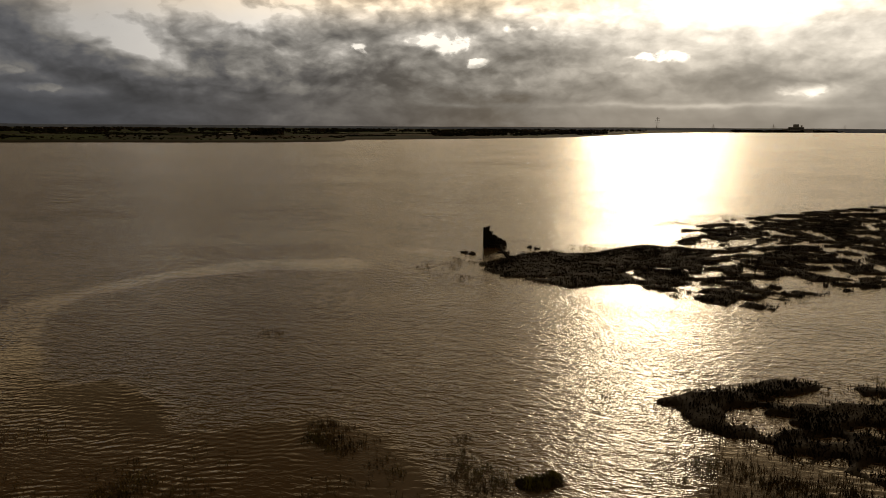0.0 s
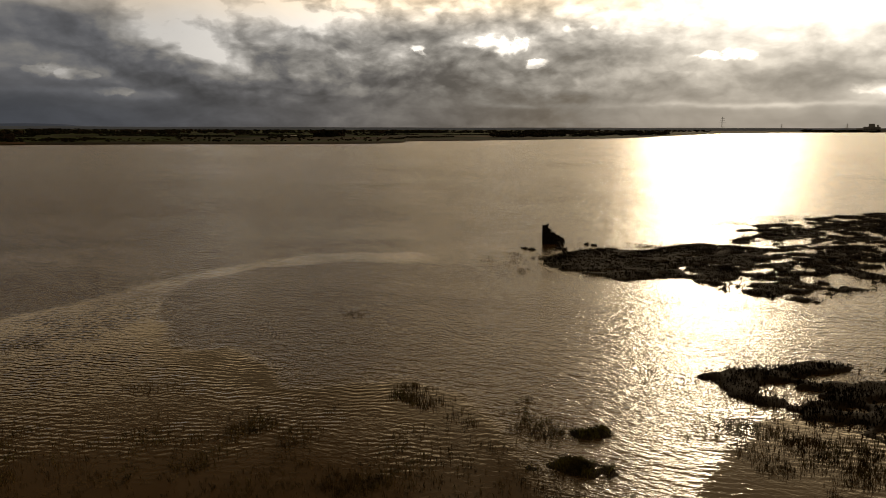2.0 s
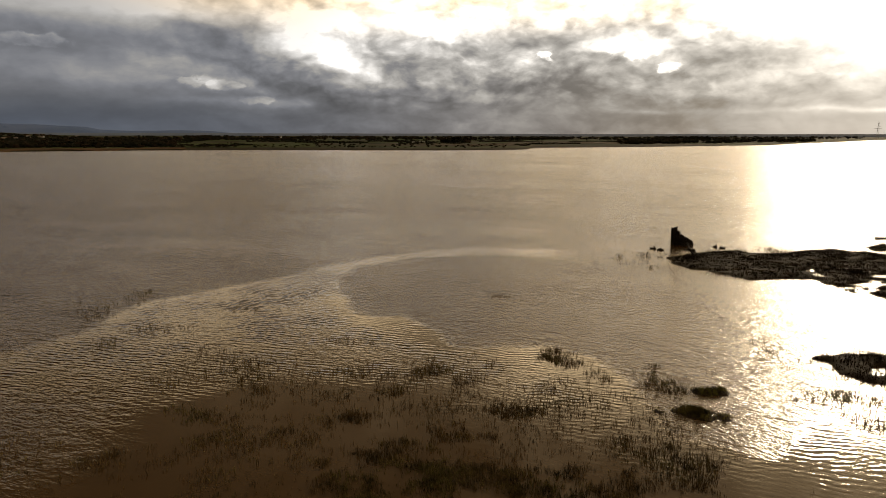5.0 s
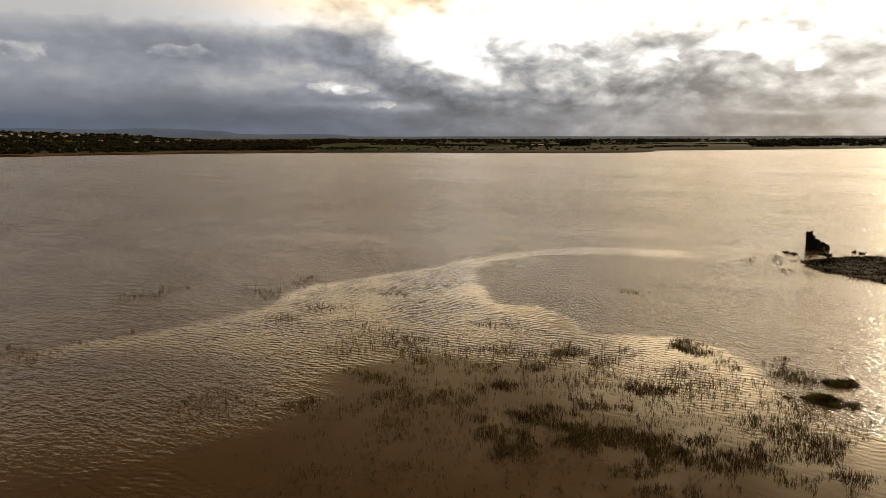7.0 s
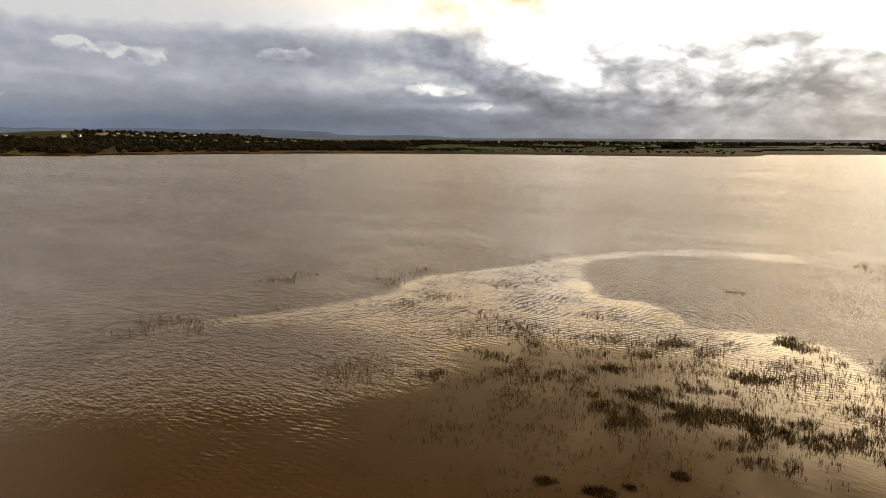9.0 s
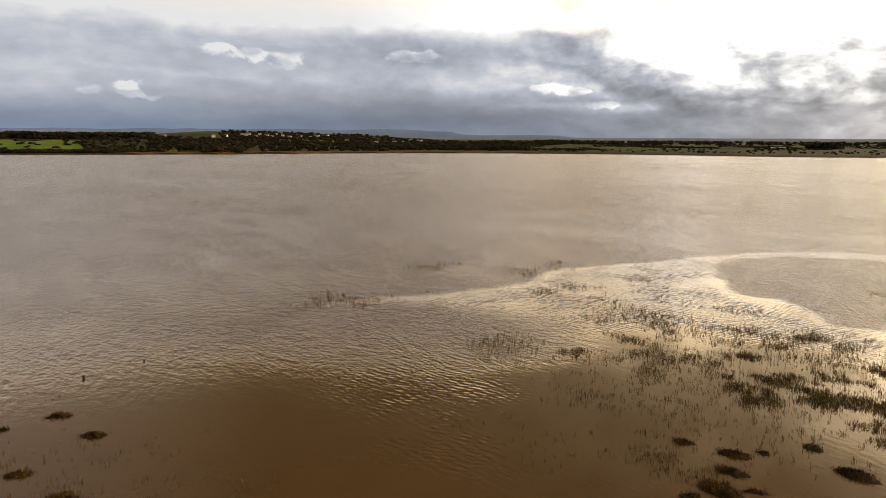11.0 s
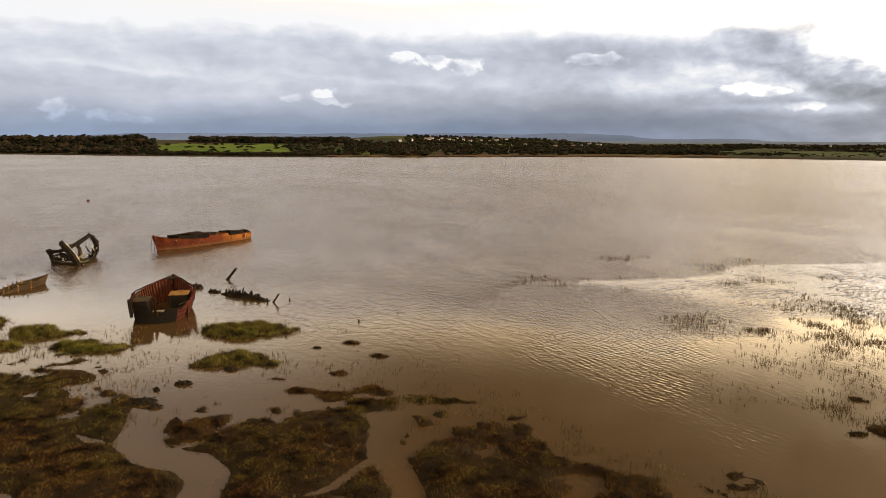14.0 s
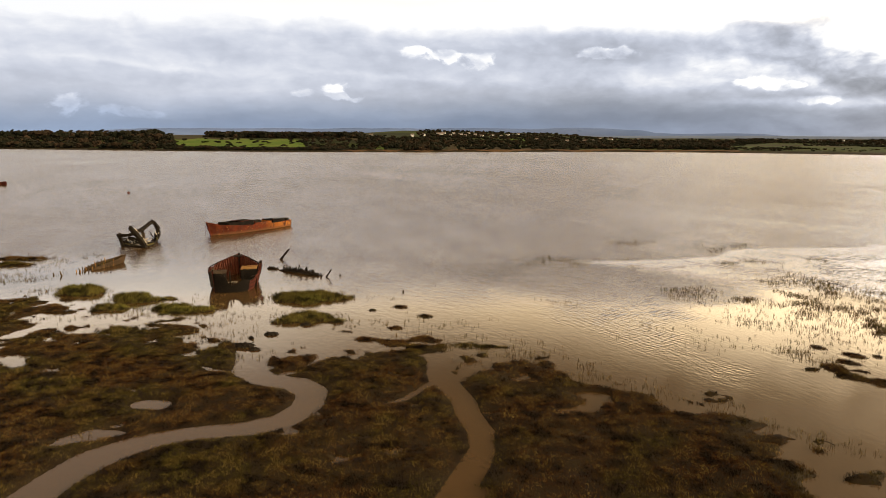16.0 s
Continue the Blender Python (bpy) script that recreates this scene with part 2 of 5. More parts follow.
def make_water():
    def attribute(g, name):
        n = g.node("ShaderNodeAttribute")
        n.attribute_name = name
        return n.outputs["Fac"]

    def build(g):
        p = place(g)
        chop, fine, train, swell = attribute(g, "chop"), attribute(g, "fine"), attribute(g, "train"), attribute(g, "swell")
        gust = g.noise(g.scaled(p, 0.5, 1.0, 1.0), 0.022, 3.0, 0.6)
        cat = g.noise(g.node("ShaderNodeMapping", {"Vector": p, "Rotation": (0, 0, radians(35)), "Scale": (0.35, 1.0, 1.0)}).outputs[0], 0.13, 4.0, 0.65)
        mud = g.mix(g.step(g.noise(p, 0.05, 5.0, 0.6), 0.35, 0.68), MUD_A, MUD_B)
        mud = g.mix(g.math("MULTIPLY", g.step(g.noise(p, 0.5, 4.0, 0.6), 0.5, 0.75), 0.35), mud, MUD_C)
        # wind chop on the open river: long-crested wavelets over short ones
        turned = g.node("ShaderNodeMapping", {"Vector": p, "Rotation": (0, 0, radians(-14)), "Scale": (0.45, 1.0, 1.0)}).outputs[0]
        crossed = g.node("ShaderNodeMapping", {"Vector": p, "Rotation": (0, 0, radians(-52)), "Scale": (0.5, 1.0, 1.0)}).outputs[0]
        long_wave = g.math("SUBTRACT", g.noise(turned, 0.85, 2.5, 0.55, 0.25), 0.5)
        cross_wave = g.math("SUBTRACT", g.noise(crossed, 1.5, 2.5, 0.55, 0.2), 0.5)
        short = g.math("SUBTRACT", g.noise(turned, 4.2, 2.5, 0.6, 0.15), 0.5)
        blown = g.math("MULTIPLY", g.math("MULTIPLY_ADD", gust, 0.8, 0.5), g.step(cat, 0.34, 0.66, 0.72, 1.25))
        broad = g.math("SUBTRACT", g.noise(g.node("ShaderNodeMapping", {"Vector": p, "Rotation": (0, 0, radians(-30)), "Scale": (0.6, 1.0, 1.0)}).outputs[0], 0.30, 2.5, 0.6, 0.3), 0.5)
        sea = g.math("ADD", g.math("ADD", g.math("MULTIPLY", broad, g.math("MULTIPLY", swell, BROAD)), g.math("MULTIPLY", long_wave, g.math("MULTIPLY", g.math("MULTIPLY_ADD", swell, 0.70, 0.30), LONG))), g.math("ADD", g.math("MULTIPLY", cross_wave, g.math("MULTIPLY", g.math("MULTIPLY_ADD", swell, 0.40, 0.60), CROSS)), g.math("MULTIPLY", short, SHORT)))
        height = g.math("MULTIPLY", sea, g.math("MULTIPLY", blown, chop))
        height = g.math("ADD", height, g.math("MULTIPLY", g.math("ADD", g.math("MULTIPLY", short, 0.55), g.math("MULTIPLY", cross_wave, 0.5)), fine))

        # regular wavelets that run in over the shallows
        def wavelets(turn, size, wobble):
            q = g.node("ShaderNodeMapping", {"Vector": p, "Rotation": (0, 0, radians(turn))}).outputs[0]
            return g.node("ShaderNodeTexWave", {"Vector": q, "Scale": size, "Distortion": wobble, "Detail": 2.0, "Detail Scale": 0.45, "Detail Roughness": 0.55}).outputs["Fac"]

        run = g.math("ADD", g.math("MULTIPLY", g.math("SUBTRACT", wavelets(TRAIN_A, 0.58, 10.0), 0.5), 0.21), g.math("MULTIPLY", g.math("SUBTRACT", wavelets(TRAIN_B, 0.72, 10.0), 0.5), 0.12))
        run = g.math("ADD", g.math("MULTIPLY", run, g.step(g.noise(p, 0.16, 4.0, 0.65), 0.40, 0.62, 0.10, 1.0)), g.math("ADD", g.math("MULTIPLY", short, 0.25), g.math("MULTIPLY", cross_wave, 0.35)))
        height = g.math("ADD", height, g.math("MULTIPLY", run, train))
        # a faint shiver on the slack water
        height = g.math("MULTIPLY_ADD", g.noise(turned, 2.4, 2.0, 0.5), 0.05, height)
        gloss = g.math("ADD", g.math("MULTIPLY", chop, g.math("ADD", g.math("MULTIPLY_ADD", gust, 0.10, 0.09), g.math("MULTIPLY", swell, 0.05))), g.math("MULTIPLY_ADD", fine, 0.07, 0.06))
        return mud, height, gloss

    m = surface("muddy_water", build, 0.15, 0.0, 0.07, 0.5)
    for n in m.node_tree.nodes:
        if n.type == "BSDF_PRINCIPLED":
            n.inputs["IOR"].default_value = 1.33
    return m


BROAD, LONG, CROSS, SHORT = 6.0, 4.2, 2.8, 1.15  # how high the wave sets stand
MUD_A, MUD_B, MUD_C = (0.050, 0.0285, 0.0115), (0.041, 0.023, 0.0092), (0.032, 0.018, 0.0072)
TRAIN_A, TRAIN_B = 78.0, 48.0  # headings of the wave trains
WATER = make_water()


def make_ground():
    def build(g):
        p = place(g)
        broad, small = g.noise(p, 0.35, 5.0, 0.6), g.noise(p, 6.0, 4.0, 0.65)
        colour = g.mix(g.step(broad, 0.4, 0.6), (0.013, 0.0085, 0.005), (0.020, 0.014, 0.0075))
        return g.mix(g.step(small, 0.5, 0.72), colour, (0.010, 0.007, 0.0045)), small

    return surface("marsh_mud", build, 0.75, 0.0, 0.05)


def make_grass(name, dry, green, rust, dark):
    def build(g):
        p = place(g)
        each = g.node("ShaderNodeNewGeometry").outputs["Random Per Island"]
        broad, patch = g.noise(p, 0.16, 4.0, 0.6), g.noise(p, 0.9, 4.0, 0.65)
        colour = g.mix(g.step(broad, 0.43, 0.63), rust, green)
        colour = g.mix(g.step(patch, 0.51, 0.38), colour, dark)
        bright = g.math("MULTIPLY", g.math("POWER", each, 3.2), g.step(patch, 0.42, 0.64))
        return g.mix(bright, colour, dry)

    return surface(name, build, 0.8)


GROUND = make_ground()
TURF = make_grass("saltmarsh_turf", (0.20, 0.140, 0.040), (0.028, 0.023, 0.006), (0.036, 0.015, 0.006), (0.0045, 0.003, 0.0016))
REED = make_grass("cordgrass", (0.15, 0.12, 0.045), (0.055, 0.048, 0.016), (0.060, 0.036, 0.016), (0.024, 0.018, 0.008))
# darker copy of the turf: the backlit shade is put into its colour
BACKLIT_TURF = make_grass("backlit_dark_turf", (0.022, 0.015, 0.007), (0.008, 0.0065, 0.003), (0.010, 0.006, 0.003), (0.004, 0.003, 0.002))
CLUMP = make_grass("tussock_grass", (0.22, 0.19, 0.045), (0.080, 0.074, 0.015), (0.060, 0.047, 0.013), (0.018, 0.016, 0.006))


def make_land():
    def build(g):
        p = place(g)
        cells = g.node("ShaderNodeTexVoronoi", {"Vector": g.scaled(p, 0.6, 1.0, 0.0), "Scale": 0.008, "Randomness": 0.9})
        tint = g.node("ShaderNodeSeparateColor", {0: cells.outputs["Color"]}).outputs[0]
        colour = g.mix(g.step(tint, 0.35, 0.55), (0.016, 0.019, 0.008), (0.032, 0.042, 0.012))
        colour = g.mix(g.step(tint, 0.7, 0.8), colour, (0.034, 0.027, 0.015))
        near = g.noise(p, 0.05, 5.0, 0.6)
        return g.mix(g.step(near, 0.5, 0.7), colour, (0.03, 0.03, 0.014)), near

    return surface("far_fields", build, 0.9, 0.0, 0.3)


LAND = make_land()
SALTING = mottled("far_salting", (0.018, 0.014, 0.008), (0.030, 0.023, 0.012), (0.012, 0.010, 0.006), 0.02, 0.9, 0.2)
WOOD_FAR = mottled("far_wood", (0.006, 0.007, 0.004), (0.011, 0.010, 0.006), (0.017, 0.014, 0.009), 0.02, 0.9, 0.4)
# distance haze is painted into the base colour of both ridges
HILL = mottled("haze_tinted_hill", (0.085, 0.125, 0.24), (0.10, 0.14, 0.26), (0.078, 0.115, 0.225), 0.002, 1.0, 1.0)
HILL_NEAR = mottled("haze_tinted_rise", (0.085, 0.11, 0.17), (0.10, 0.125, 0.18), (0.075, 0.10, 0.155), 0.004, 1.0, 1.0)
WHITE_WALL = mottled("white_render", (0.48, 0.47, 0.44), (0.40, 0.39, 0.36), (0.32, 0.31, 0.29), 0.3)
ROOF = mottled("slate_roof", (0.10, 0.09, 0.085), (0.15, 0.11, 0.09), (0.07, 0.065, 0.06), 0.3)
PANE = mottled("dark_pane", (0.02, 0.022, 0.026), (0.03, 0.03, 0.034), (0.015, 0.015, 0.02), 0.5, 0.15)
CONCRETE = mottled("grey_concrete", (0.20, 0.19, 0.18), (0.26, 0.25, 0.23), (0.15, 0.145, 0.14), 0.2)


def make_rust():
    def build(g):
        p = local(g)
        streak = g.noise(g.scaled(p, 1.0, 1.0, 0.16), 2.6, 6.0, 0.7)
        patch = g.noise(p, 0.7, 5.0, 0.65)
        small = g.noise(p, 14.0, 4.0, 0.6)
        colour = g.mix(g.step(patch, 0.36, 0.62), (0.048, 0.011, 0.006), (0.092, 0.021, 0.009))
        along = g.math("ADD", g.node("ShaderNodeSeparateXYZ", {0: p}).outputs[0], g.math("MULTIPLY", patch, 5.0))
        colour = g.mix(g.math("MULTIPLY", g.step(along, 2.5, -4.0), 0.8), colour, (0.30, 0.115, 0.026))
        colour = g.mix(g.step(streak, 0.49, 0.60), colour, (0.055, 0.020, 0.012))
        colour = g.mix(g.step(g.noise(p, 1.7, 5.0, 0.7), 0.60, 0.72), colour, (0.36, 0.18, 0.055))
        foot = g.step(g.math("ADD", g.node("ShaderNodeSeparateXYZ", {0: p}).outputs[2], g.math("MULTIPLY", patch, 0.5)), 0.75, 0.35)
        colour = g.mix(g.math("MULTIPLY", foot, 0.7), colour, (0.085, 0.042, 0.020))
        return colour, small

    return surface("rusted_hull_plate", build, 0.8, 0.0, 0.03)


RUST = make_rust()
RUST_DARK = mottled("dark_red_hull", (0.060, 0.012, 0.007), (0.026, 0.007, 0.005), (0.13, 0.042, 0.022), 0.9, 0.8, 0.03, 7.0, (1, 1, 0.35), 0.04)
TAR = mottled("black_tarred_timber", (0.008, 0.0065, 0.005), (0.014, 0.011, 0.008), (0.030, 0.023, 0.017), 1.2, 0.8, 0.03, shine=0.02)
NEAR_BLACK = mottled("near_black_timber", (0.006, 0.005, 0.004), (0.010, 0.008, 0.006), (0.022, 0.016, 0.012), 1.2, 0.9, 0.03, shine=0.02)
HULL_BROWN = mottled("dark_wet_hull_timber", (0.042, 0.026, 0.014), (0.028, 0.018, 0.010), (0.07, 0.045, 0.025), 1.2, 0.8, 0.03, shine=0.02)
OLDWOOD = mottled("weathered_timber", (0.050, 0.035, 0.020), (0.030, 0.020, 0.013), (0.10, 0.075, 0.05), 1.1, 0.85, 0.03, 8.0)
PALEWOOD = mottled("bleached_timber", (0.30, 0.26, 0.20), (0.22, 0.19, 0.15), (0.40, 0.36, 0.30), 1.4, 0.85, 0.03, 8.0)
DECKWOOD = mottled("ochre_deck_boards", (0.20, 0.11, 0.035), (0.13, 0.065, 0.024), (0.065, 0.036, 0.018), 1.0, 0.85, 0.03, 8.0)
WEED = mottled("weedy_timber", (0.050, 0.042, 0.016), (0.075, 0.06, 0.022), (0.03, 0.022, 0.012), 1.2, 0.9, 0.04)


# ---- helpers for building ----
def hash2(ix, iy, seed):
    n = np.sin(ix * 127.1 + iy * 311.7 + seed * 74.7) * 43758.5453
    return n - np.floor(n)


def value_noise(x, y, seed=0):
    ix, iy = np.floor(x), np.floor(y)
    fx, fy = x - ix, y - iy
    fx, fy = fx * fx * (3 - 2 * fx), fy * fy * (3 - 2 * fy)
    a, b = hash2(ix, iy, seed), hash2(ix + 1, iy, seed)
    c, d = hash2(ix, iy + 1, seed), hash2(ix + 1, iy + 1, seed)
    return (a * (1 - fx) + b * fx) * (1 - fy) + (c * (1 - fx) + d * fx) * fy


def fbm(x, y, size, octaves=4, seed=0):
    """Fractal noise of about -0.5 to 0.5, with features of that size in metres."""
    total, amp, norm = 0.0, 1.0, 0.0
    for k in range(octaves):
        s = 2.0**k / size
        total = total + amp * (value_noise(x * s + 17.3 * k, y * s - 9.1 * k, seed + k) - 0.5)
        norm += amp
        amp *= 0.55
    return total / norm


def inside_distance(x, y, corners):
    """Signed distance to a closed outline, positive inside."""
    pts = np.array(corners, float)
    best, odd = np.full(x.shape, 1e9), np.zeros(x.shape, bool)
    for (ax, ay), (bx, by) in zip(pts, np.roll(pts, -1, 0)):
        ex, ey = bx - ax, by - ay
        k = np.clip(((x - ax) * ex + (y - ay) * ey) / (ex * ex + ey * ey), 0, 1)
        best = np.minimum(best, np.hypot(x - ax - k * ex, y - ay - k * ey))
        cross = ((ay > y) != (by > y)) & (x < ex * (y - ay) / (ey if ey else 1e-9) + ax)
        odd ^= cross
    return np.where(odd, best, -best)


def line_distance(x, y, points):
    """Distance to an open line of (x, y, half width), less the half width there."""
    best = np.full(x.shape, 1e9)
    for (ax, ay, aw), (bx, by, bw) in zip(points, points[1:]):
        ex, ey = bx - ax, by - ay
        k = np.clip(((x - ax) * ex + (y - ay) * ey) / (ex * ex + ey * ey), 0, 1)
        best = np.minimum(best, np.hypot(x - ax - k * ex, y - ay - k * ey) - (aw + k * (bw - aw)))
    return best


def from_arrays(name, verts, faces, material, smooth=False):
    me = bpy.data.meshes.new(name)
    me.from_pydata(np.asarray(verts).tolist(), [], np.asarray(faces).tolist() if isinstance(faces, np.ndarray) else faces)
    me.materials.append(material)
    if smooth:
        me.shade_smooth()
    me.update()
    return me


def part(name, bm, material, parent=None, label=""):
    """Links a bmesh as one mesh object, under a thing or a part."""
    me = bpy.data.meshes.new(name)
    bmesh.ops.recalc_face_normals(bm, faces=bm.faces)
    bm.to_mesh(me)
    bm.free()
    me.materials.append(material)
    ob = new(name, me)
    ob.parent = parent
    if label:
        ob["label"] = label
    return ob


def thing(name, m, label, category, group="", kind=""):
    ob = new(name)
    ob.matrix_world = m
    ob.empty_display_size = 0.2
    return tagged(ob, label, category, group, kind)


def sheet(bm, rows, thick=0.0, close=False):
    """A skin through rows of points; with a thickness it becomes a shell."""
    vs = [[bm.verts.new(p) for p in row] for row in rows]
    fs = []
    for r0, r1 in zip(vs, vs[1:]):
        n = len(r0)
        for i in range(n if close else n - 1):
            j = (i + 1) % n
            if r0[i] is None:
                continue
            try:
                fs.append(bm.faces.new((r0[i], r0[j], r1[j], r1[i])))
            except ValueError:
                pass
    if thick:
        bmesh.ops.recalc_face_normals(bm, faces=fs)
        bmesh.ops.solidify(bm, geom=fs, thickness=thick)
    return fs


def beam(bm, a, b, w, d, rng=None, taper=1.0, twist=0.0, rough=0.0):
    """A hewn timber from a to b, w by d thick, with uneven chamfered sides."""
    a, b = Vector(a), Vector(b)
    along = (b - a).normalized()
    side = along.cross(Vector((0, 0, 1)))
    side = side.normalized() if side.length > 0.05 else Vector((1, 0, 0))
    up = side.cross(along).normalized()
    side, up = side * math.cos(twist) + up * math.sin(twist), up * math.cos(twist) - side * math.sin(twist)
    rings, n = [], 5
    for i in range(n):
        k = i / (n - 1)
        s = 1 + (taper - 1) * k
        mid = a.lerp(b, k)
        ring = []
        for cx, cy in ((-1, -.7), (-.7, -1), (.7, -1), (1, -.7), (1, .7), (.7, 1), (-.7, 1), (-1, .7)):
            j = (rng.uniform(-rough, rough) if rng and rough else 0.0)
            ring.append(bm.verts.new(mid + side * (cx * w / 2 * s + j) + up * (cy * d / 2 * s + j)))
        rings.append(ring)
    for r0, r1 in zip(rings, rings[1:]):
        for i in range(8):
            bm.faces.new((r0[i], r0[(i + 1) % 8], r1[(i + 1) % 8], r1[i]))
    bm.faces.new(list(reversed(rings[0])))
    bm.faces.new(rings[-1])


def box(bm, lo, hi, bevel=0.02):
    x0, y0, z0 = lo
    x1, y1, z1 = hi
    made = bmesh.ops.create_cube(bm, size=1.0, matrix=Matrix.Translation(((x0 + x1) / 2, (y0 + y1) / 2, (z0 + z1) / 2)) @ Matrix.Diagonal((x1 - x0, y1 - y0, z1 - z0, 1)))
    if bevel:
        es = list({e for v in made["verts"] for e in v.link_edges})
        bmesh.ops.bevel(bm, geom=es, offset=bevel, segments=1, affect="EDGES")


# ---- the marsh: mud banks that stand a hand above the water, cut by creeks ----
BANKS = {
    "left": [(-46, -58), (-45.5, -52.6), (-41.4, -48.6), (-37.0, -48.8), (-33.5, -50.3), (-30.0, -52.6), (-26, -62), (-38, -66)],
    "flat": [(-25, -52.6), (-30.3, -50.0), (-36.2, -46.6), (-34.5, -43), (-32.0, -41), (-30.5, -37.5), (-26.8, -34.2), (-23.6, -32.4), (-20.5, -31.0), (-18.6, -30.0), (-19.1, -28.9), (-19.4, -25.9), (-19.4, -23.2), (-18.9, -20.9),
             (-17.4, -18.6), (-15.6, -17.0), (-14.0, -15.9), (-12.0, -12.8), (-7.6, -11.0), (-6.6, -9.1), (-3.8, -6.8), (-0.3, -5.3), (3.8, -4.4), (8.7, -4.4), (24, -6), (40, -30), (24, -64), (-4, -66), (-22, -66)],
    "spit": [(-12.4, 88.5), (-9.5, 92.0), (-6.2, 96.1), (0.2, 98.0), (6.0, 106.0), (11.2, 106), (12.5, 122), (21.2, 138), (34.9, 151), (58.4, 174), (110, 210), (120, 130), (60, 98), (28.7, 87), (21.7, 82.2), (15.8, 76.0),
             (11.6, 76.0), (8.8, 77.5), (5.5, 83.5), (1.6, 81), (-1.6, 79), (-7.5, 81), (-10.5, 84.5)],
    "shore": [(5.9, 51.9), (7.8, 53.6), (10.4, 54.4), (13.4, 57.2), (16.6, 57.0), (24, 58), (40, 60), (44, 40), (22, 38), (15.3, 44.9), (11.8, 46.7), (9.1, 47.9), (7.3, 49.4)],
}
CREEKS = [
    [(-25, -31.4, 1.9), (-20.8, -32.1, 1.35), (-16.9, -32.6, 1.1), (-14.8, -31.6, 1.05), (-13.4, -29.6, 1.1), (-11.6, -28.8, 1.05), (-9.4, -29.3, 0.95), (-7.6, -30.8, 1.0), (-7.1, -32.6, 1.05), (-7.2, -34.3, 1.0), (-7.3, -36.2, 1.0), (-7.0, -37.8, 1.0), (-6.3, -39.2, 1.1), (-5.4, -40.5, 1.2), (-3.6, -41.8, 1.1), (10, -48, 1.1)],
    [(-19.2, -15.6, 1.1), (-16.4, -18.2, 0.95), (-14.3, -19.6, 0.85), (-11.5, -20.1, 0.95), (-9.6, -20.0, 0.85), (-7.6, -19.9, 0.78), (-5.7, -20.3, 0.78), (-3.0, -20.5, 0.75), (-0.7, -21.2, 0.7), (0.9, -22.3, 0.8), (4, -24.6, 0.8), (20, -30, 0.8), (46, -34, 0.9)],
    [(-8.4, -24.8, 0.12), (-8.8, -23.3, 0.3), (-10.4, -21.7, 0.3), (-11.0, -20.5, 0.5)],
    [(-8.2, -42.4, 0.5), (-8.6, -41.1, 0.8), (-8.4, -39.7, 0.35)],
    [(-12.5, -38.9, 0.75), (-12.2, -37.9, 0.75)],
    [(-19.0, -36.0, 0.1), (-18.0, -35.2, 0.25), (-17.4, -34.2, 0.2)],
]
# tussocks that stand alone in the water: x, y, half length, half width, turn in degrees, height
TALL_TUSSOCKS = [
    (-47, -48.6, 2.4, 1.9, 60, 0.7), (-42, -43.2, 2.2, 1.7, 70, 0.65), (-38.5, -44.6, 2.1, 1.5, 75, 0.5), (-37.3, -38.9, 1.6, 1.2, 80, 0.45), (-37.6, -26.2, 4.1, 2.3, 78, 0.6), (-29.6, -27.4, 3.1, 1.4, 75, 0.5), (0.2, 40.7, 1.3, 0.7, 20, 0.3),
    (0, 36.6, 1.9, 0.9, 20, 0.35), (-41, -41, 1.6, 0.9, 95, 0.35), (-35.5, -37.6, 1.8, 1, 95, 0.4),
]
LOW_TUSSOCKS_A = [
    (-28.2, -25.4, 1.2, 0.5, 80, 0.25), (-31.4, -18.2, 0.7, 0.3, 70, 0.2), (-24.4, -20.3, 0.8, 0.4, 70, 0.2), (-27.3, -16.6, 0.6, 0.3, 60, 0.15), (-24.5, -24.2, 0.7, 0.3, 60, 0.15), (-22, -23.4, 0.7, 0.4, 60, 0.15), (-31, -21, 0.6, 0.3, 60, 0.15),
    (-24.7, -20.6, 0.9, 0.5, 65, 0.15), (-20.4, -18.5, 1.3, 0.9, 65, 0.15), (-20.2, -21.3, 1.2, 0.9, 65, 0.15), (-18.2, -16.2, 1.2, 0.9, 65, 0.15), (-18.3, -20, 1.3, 1, 65, 0.15),
]
LOW_TUSSOCKS_B = [
    (-18, -18.2, 0.9, 0.7, 65, 0.15), (-17.2, -14.3, 1, 0.35, 65, 0.12), (-21.8, -23.1, 0.9, 0.5, 65, 0.15), (-71, -61, 3.5, 1, 70, 0.2), (-66, -60, 3, 1.2, 65, 0.2),
]
LUMPS = [
    (-9.7, 10.1, 0.6, 0.45, 38, 0.12), (-7.6, 11, 0.9, 0.5, 36, 0.12), (-6.7, 12.4, 0.45, 0.35, 34, 0.1), (-5.5, 15.3, 0.45, 0.4, 27, 0.1), (-6.2, 9.5, 0.8, 0.6, 35, 0.12), (-5.5, 7.2, 0.8, 0.7, 36, 0.12), (-5.8, 5.7, 0.55, 0.4, 40, 0.1),
    (-4.5, 8.5, 0.5, 0.3, 31, 0.1), (-3.9, 7.1, 1, 0.7, 38, 0.12), (-2.6, 14.2, 1, 0.6, 24, 0.12), (-2.4, 7.9, 0.9, 0.7, 39, 0.12),
]
TUSSOCKS = TALL_TUSSOCKS + LOW_TUSSOCKS_A + LOW_TUSSOCKS_B + LUMPS
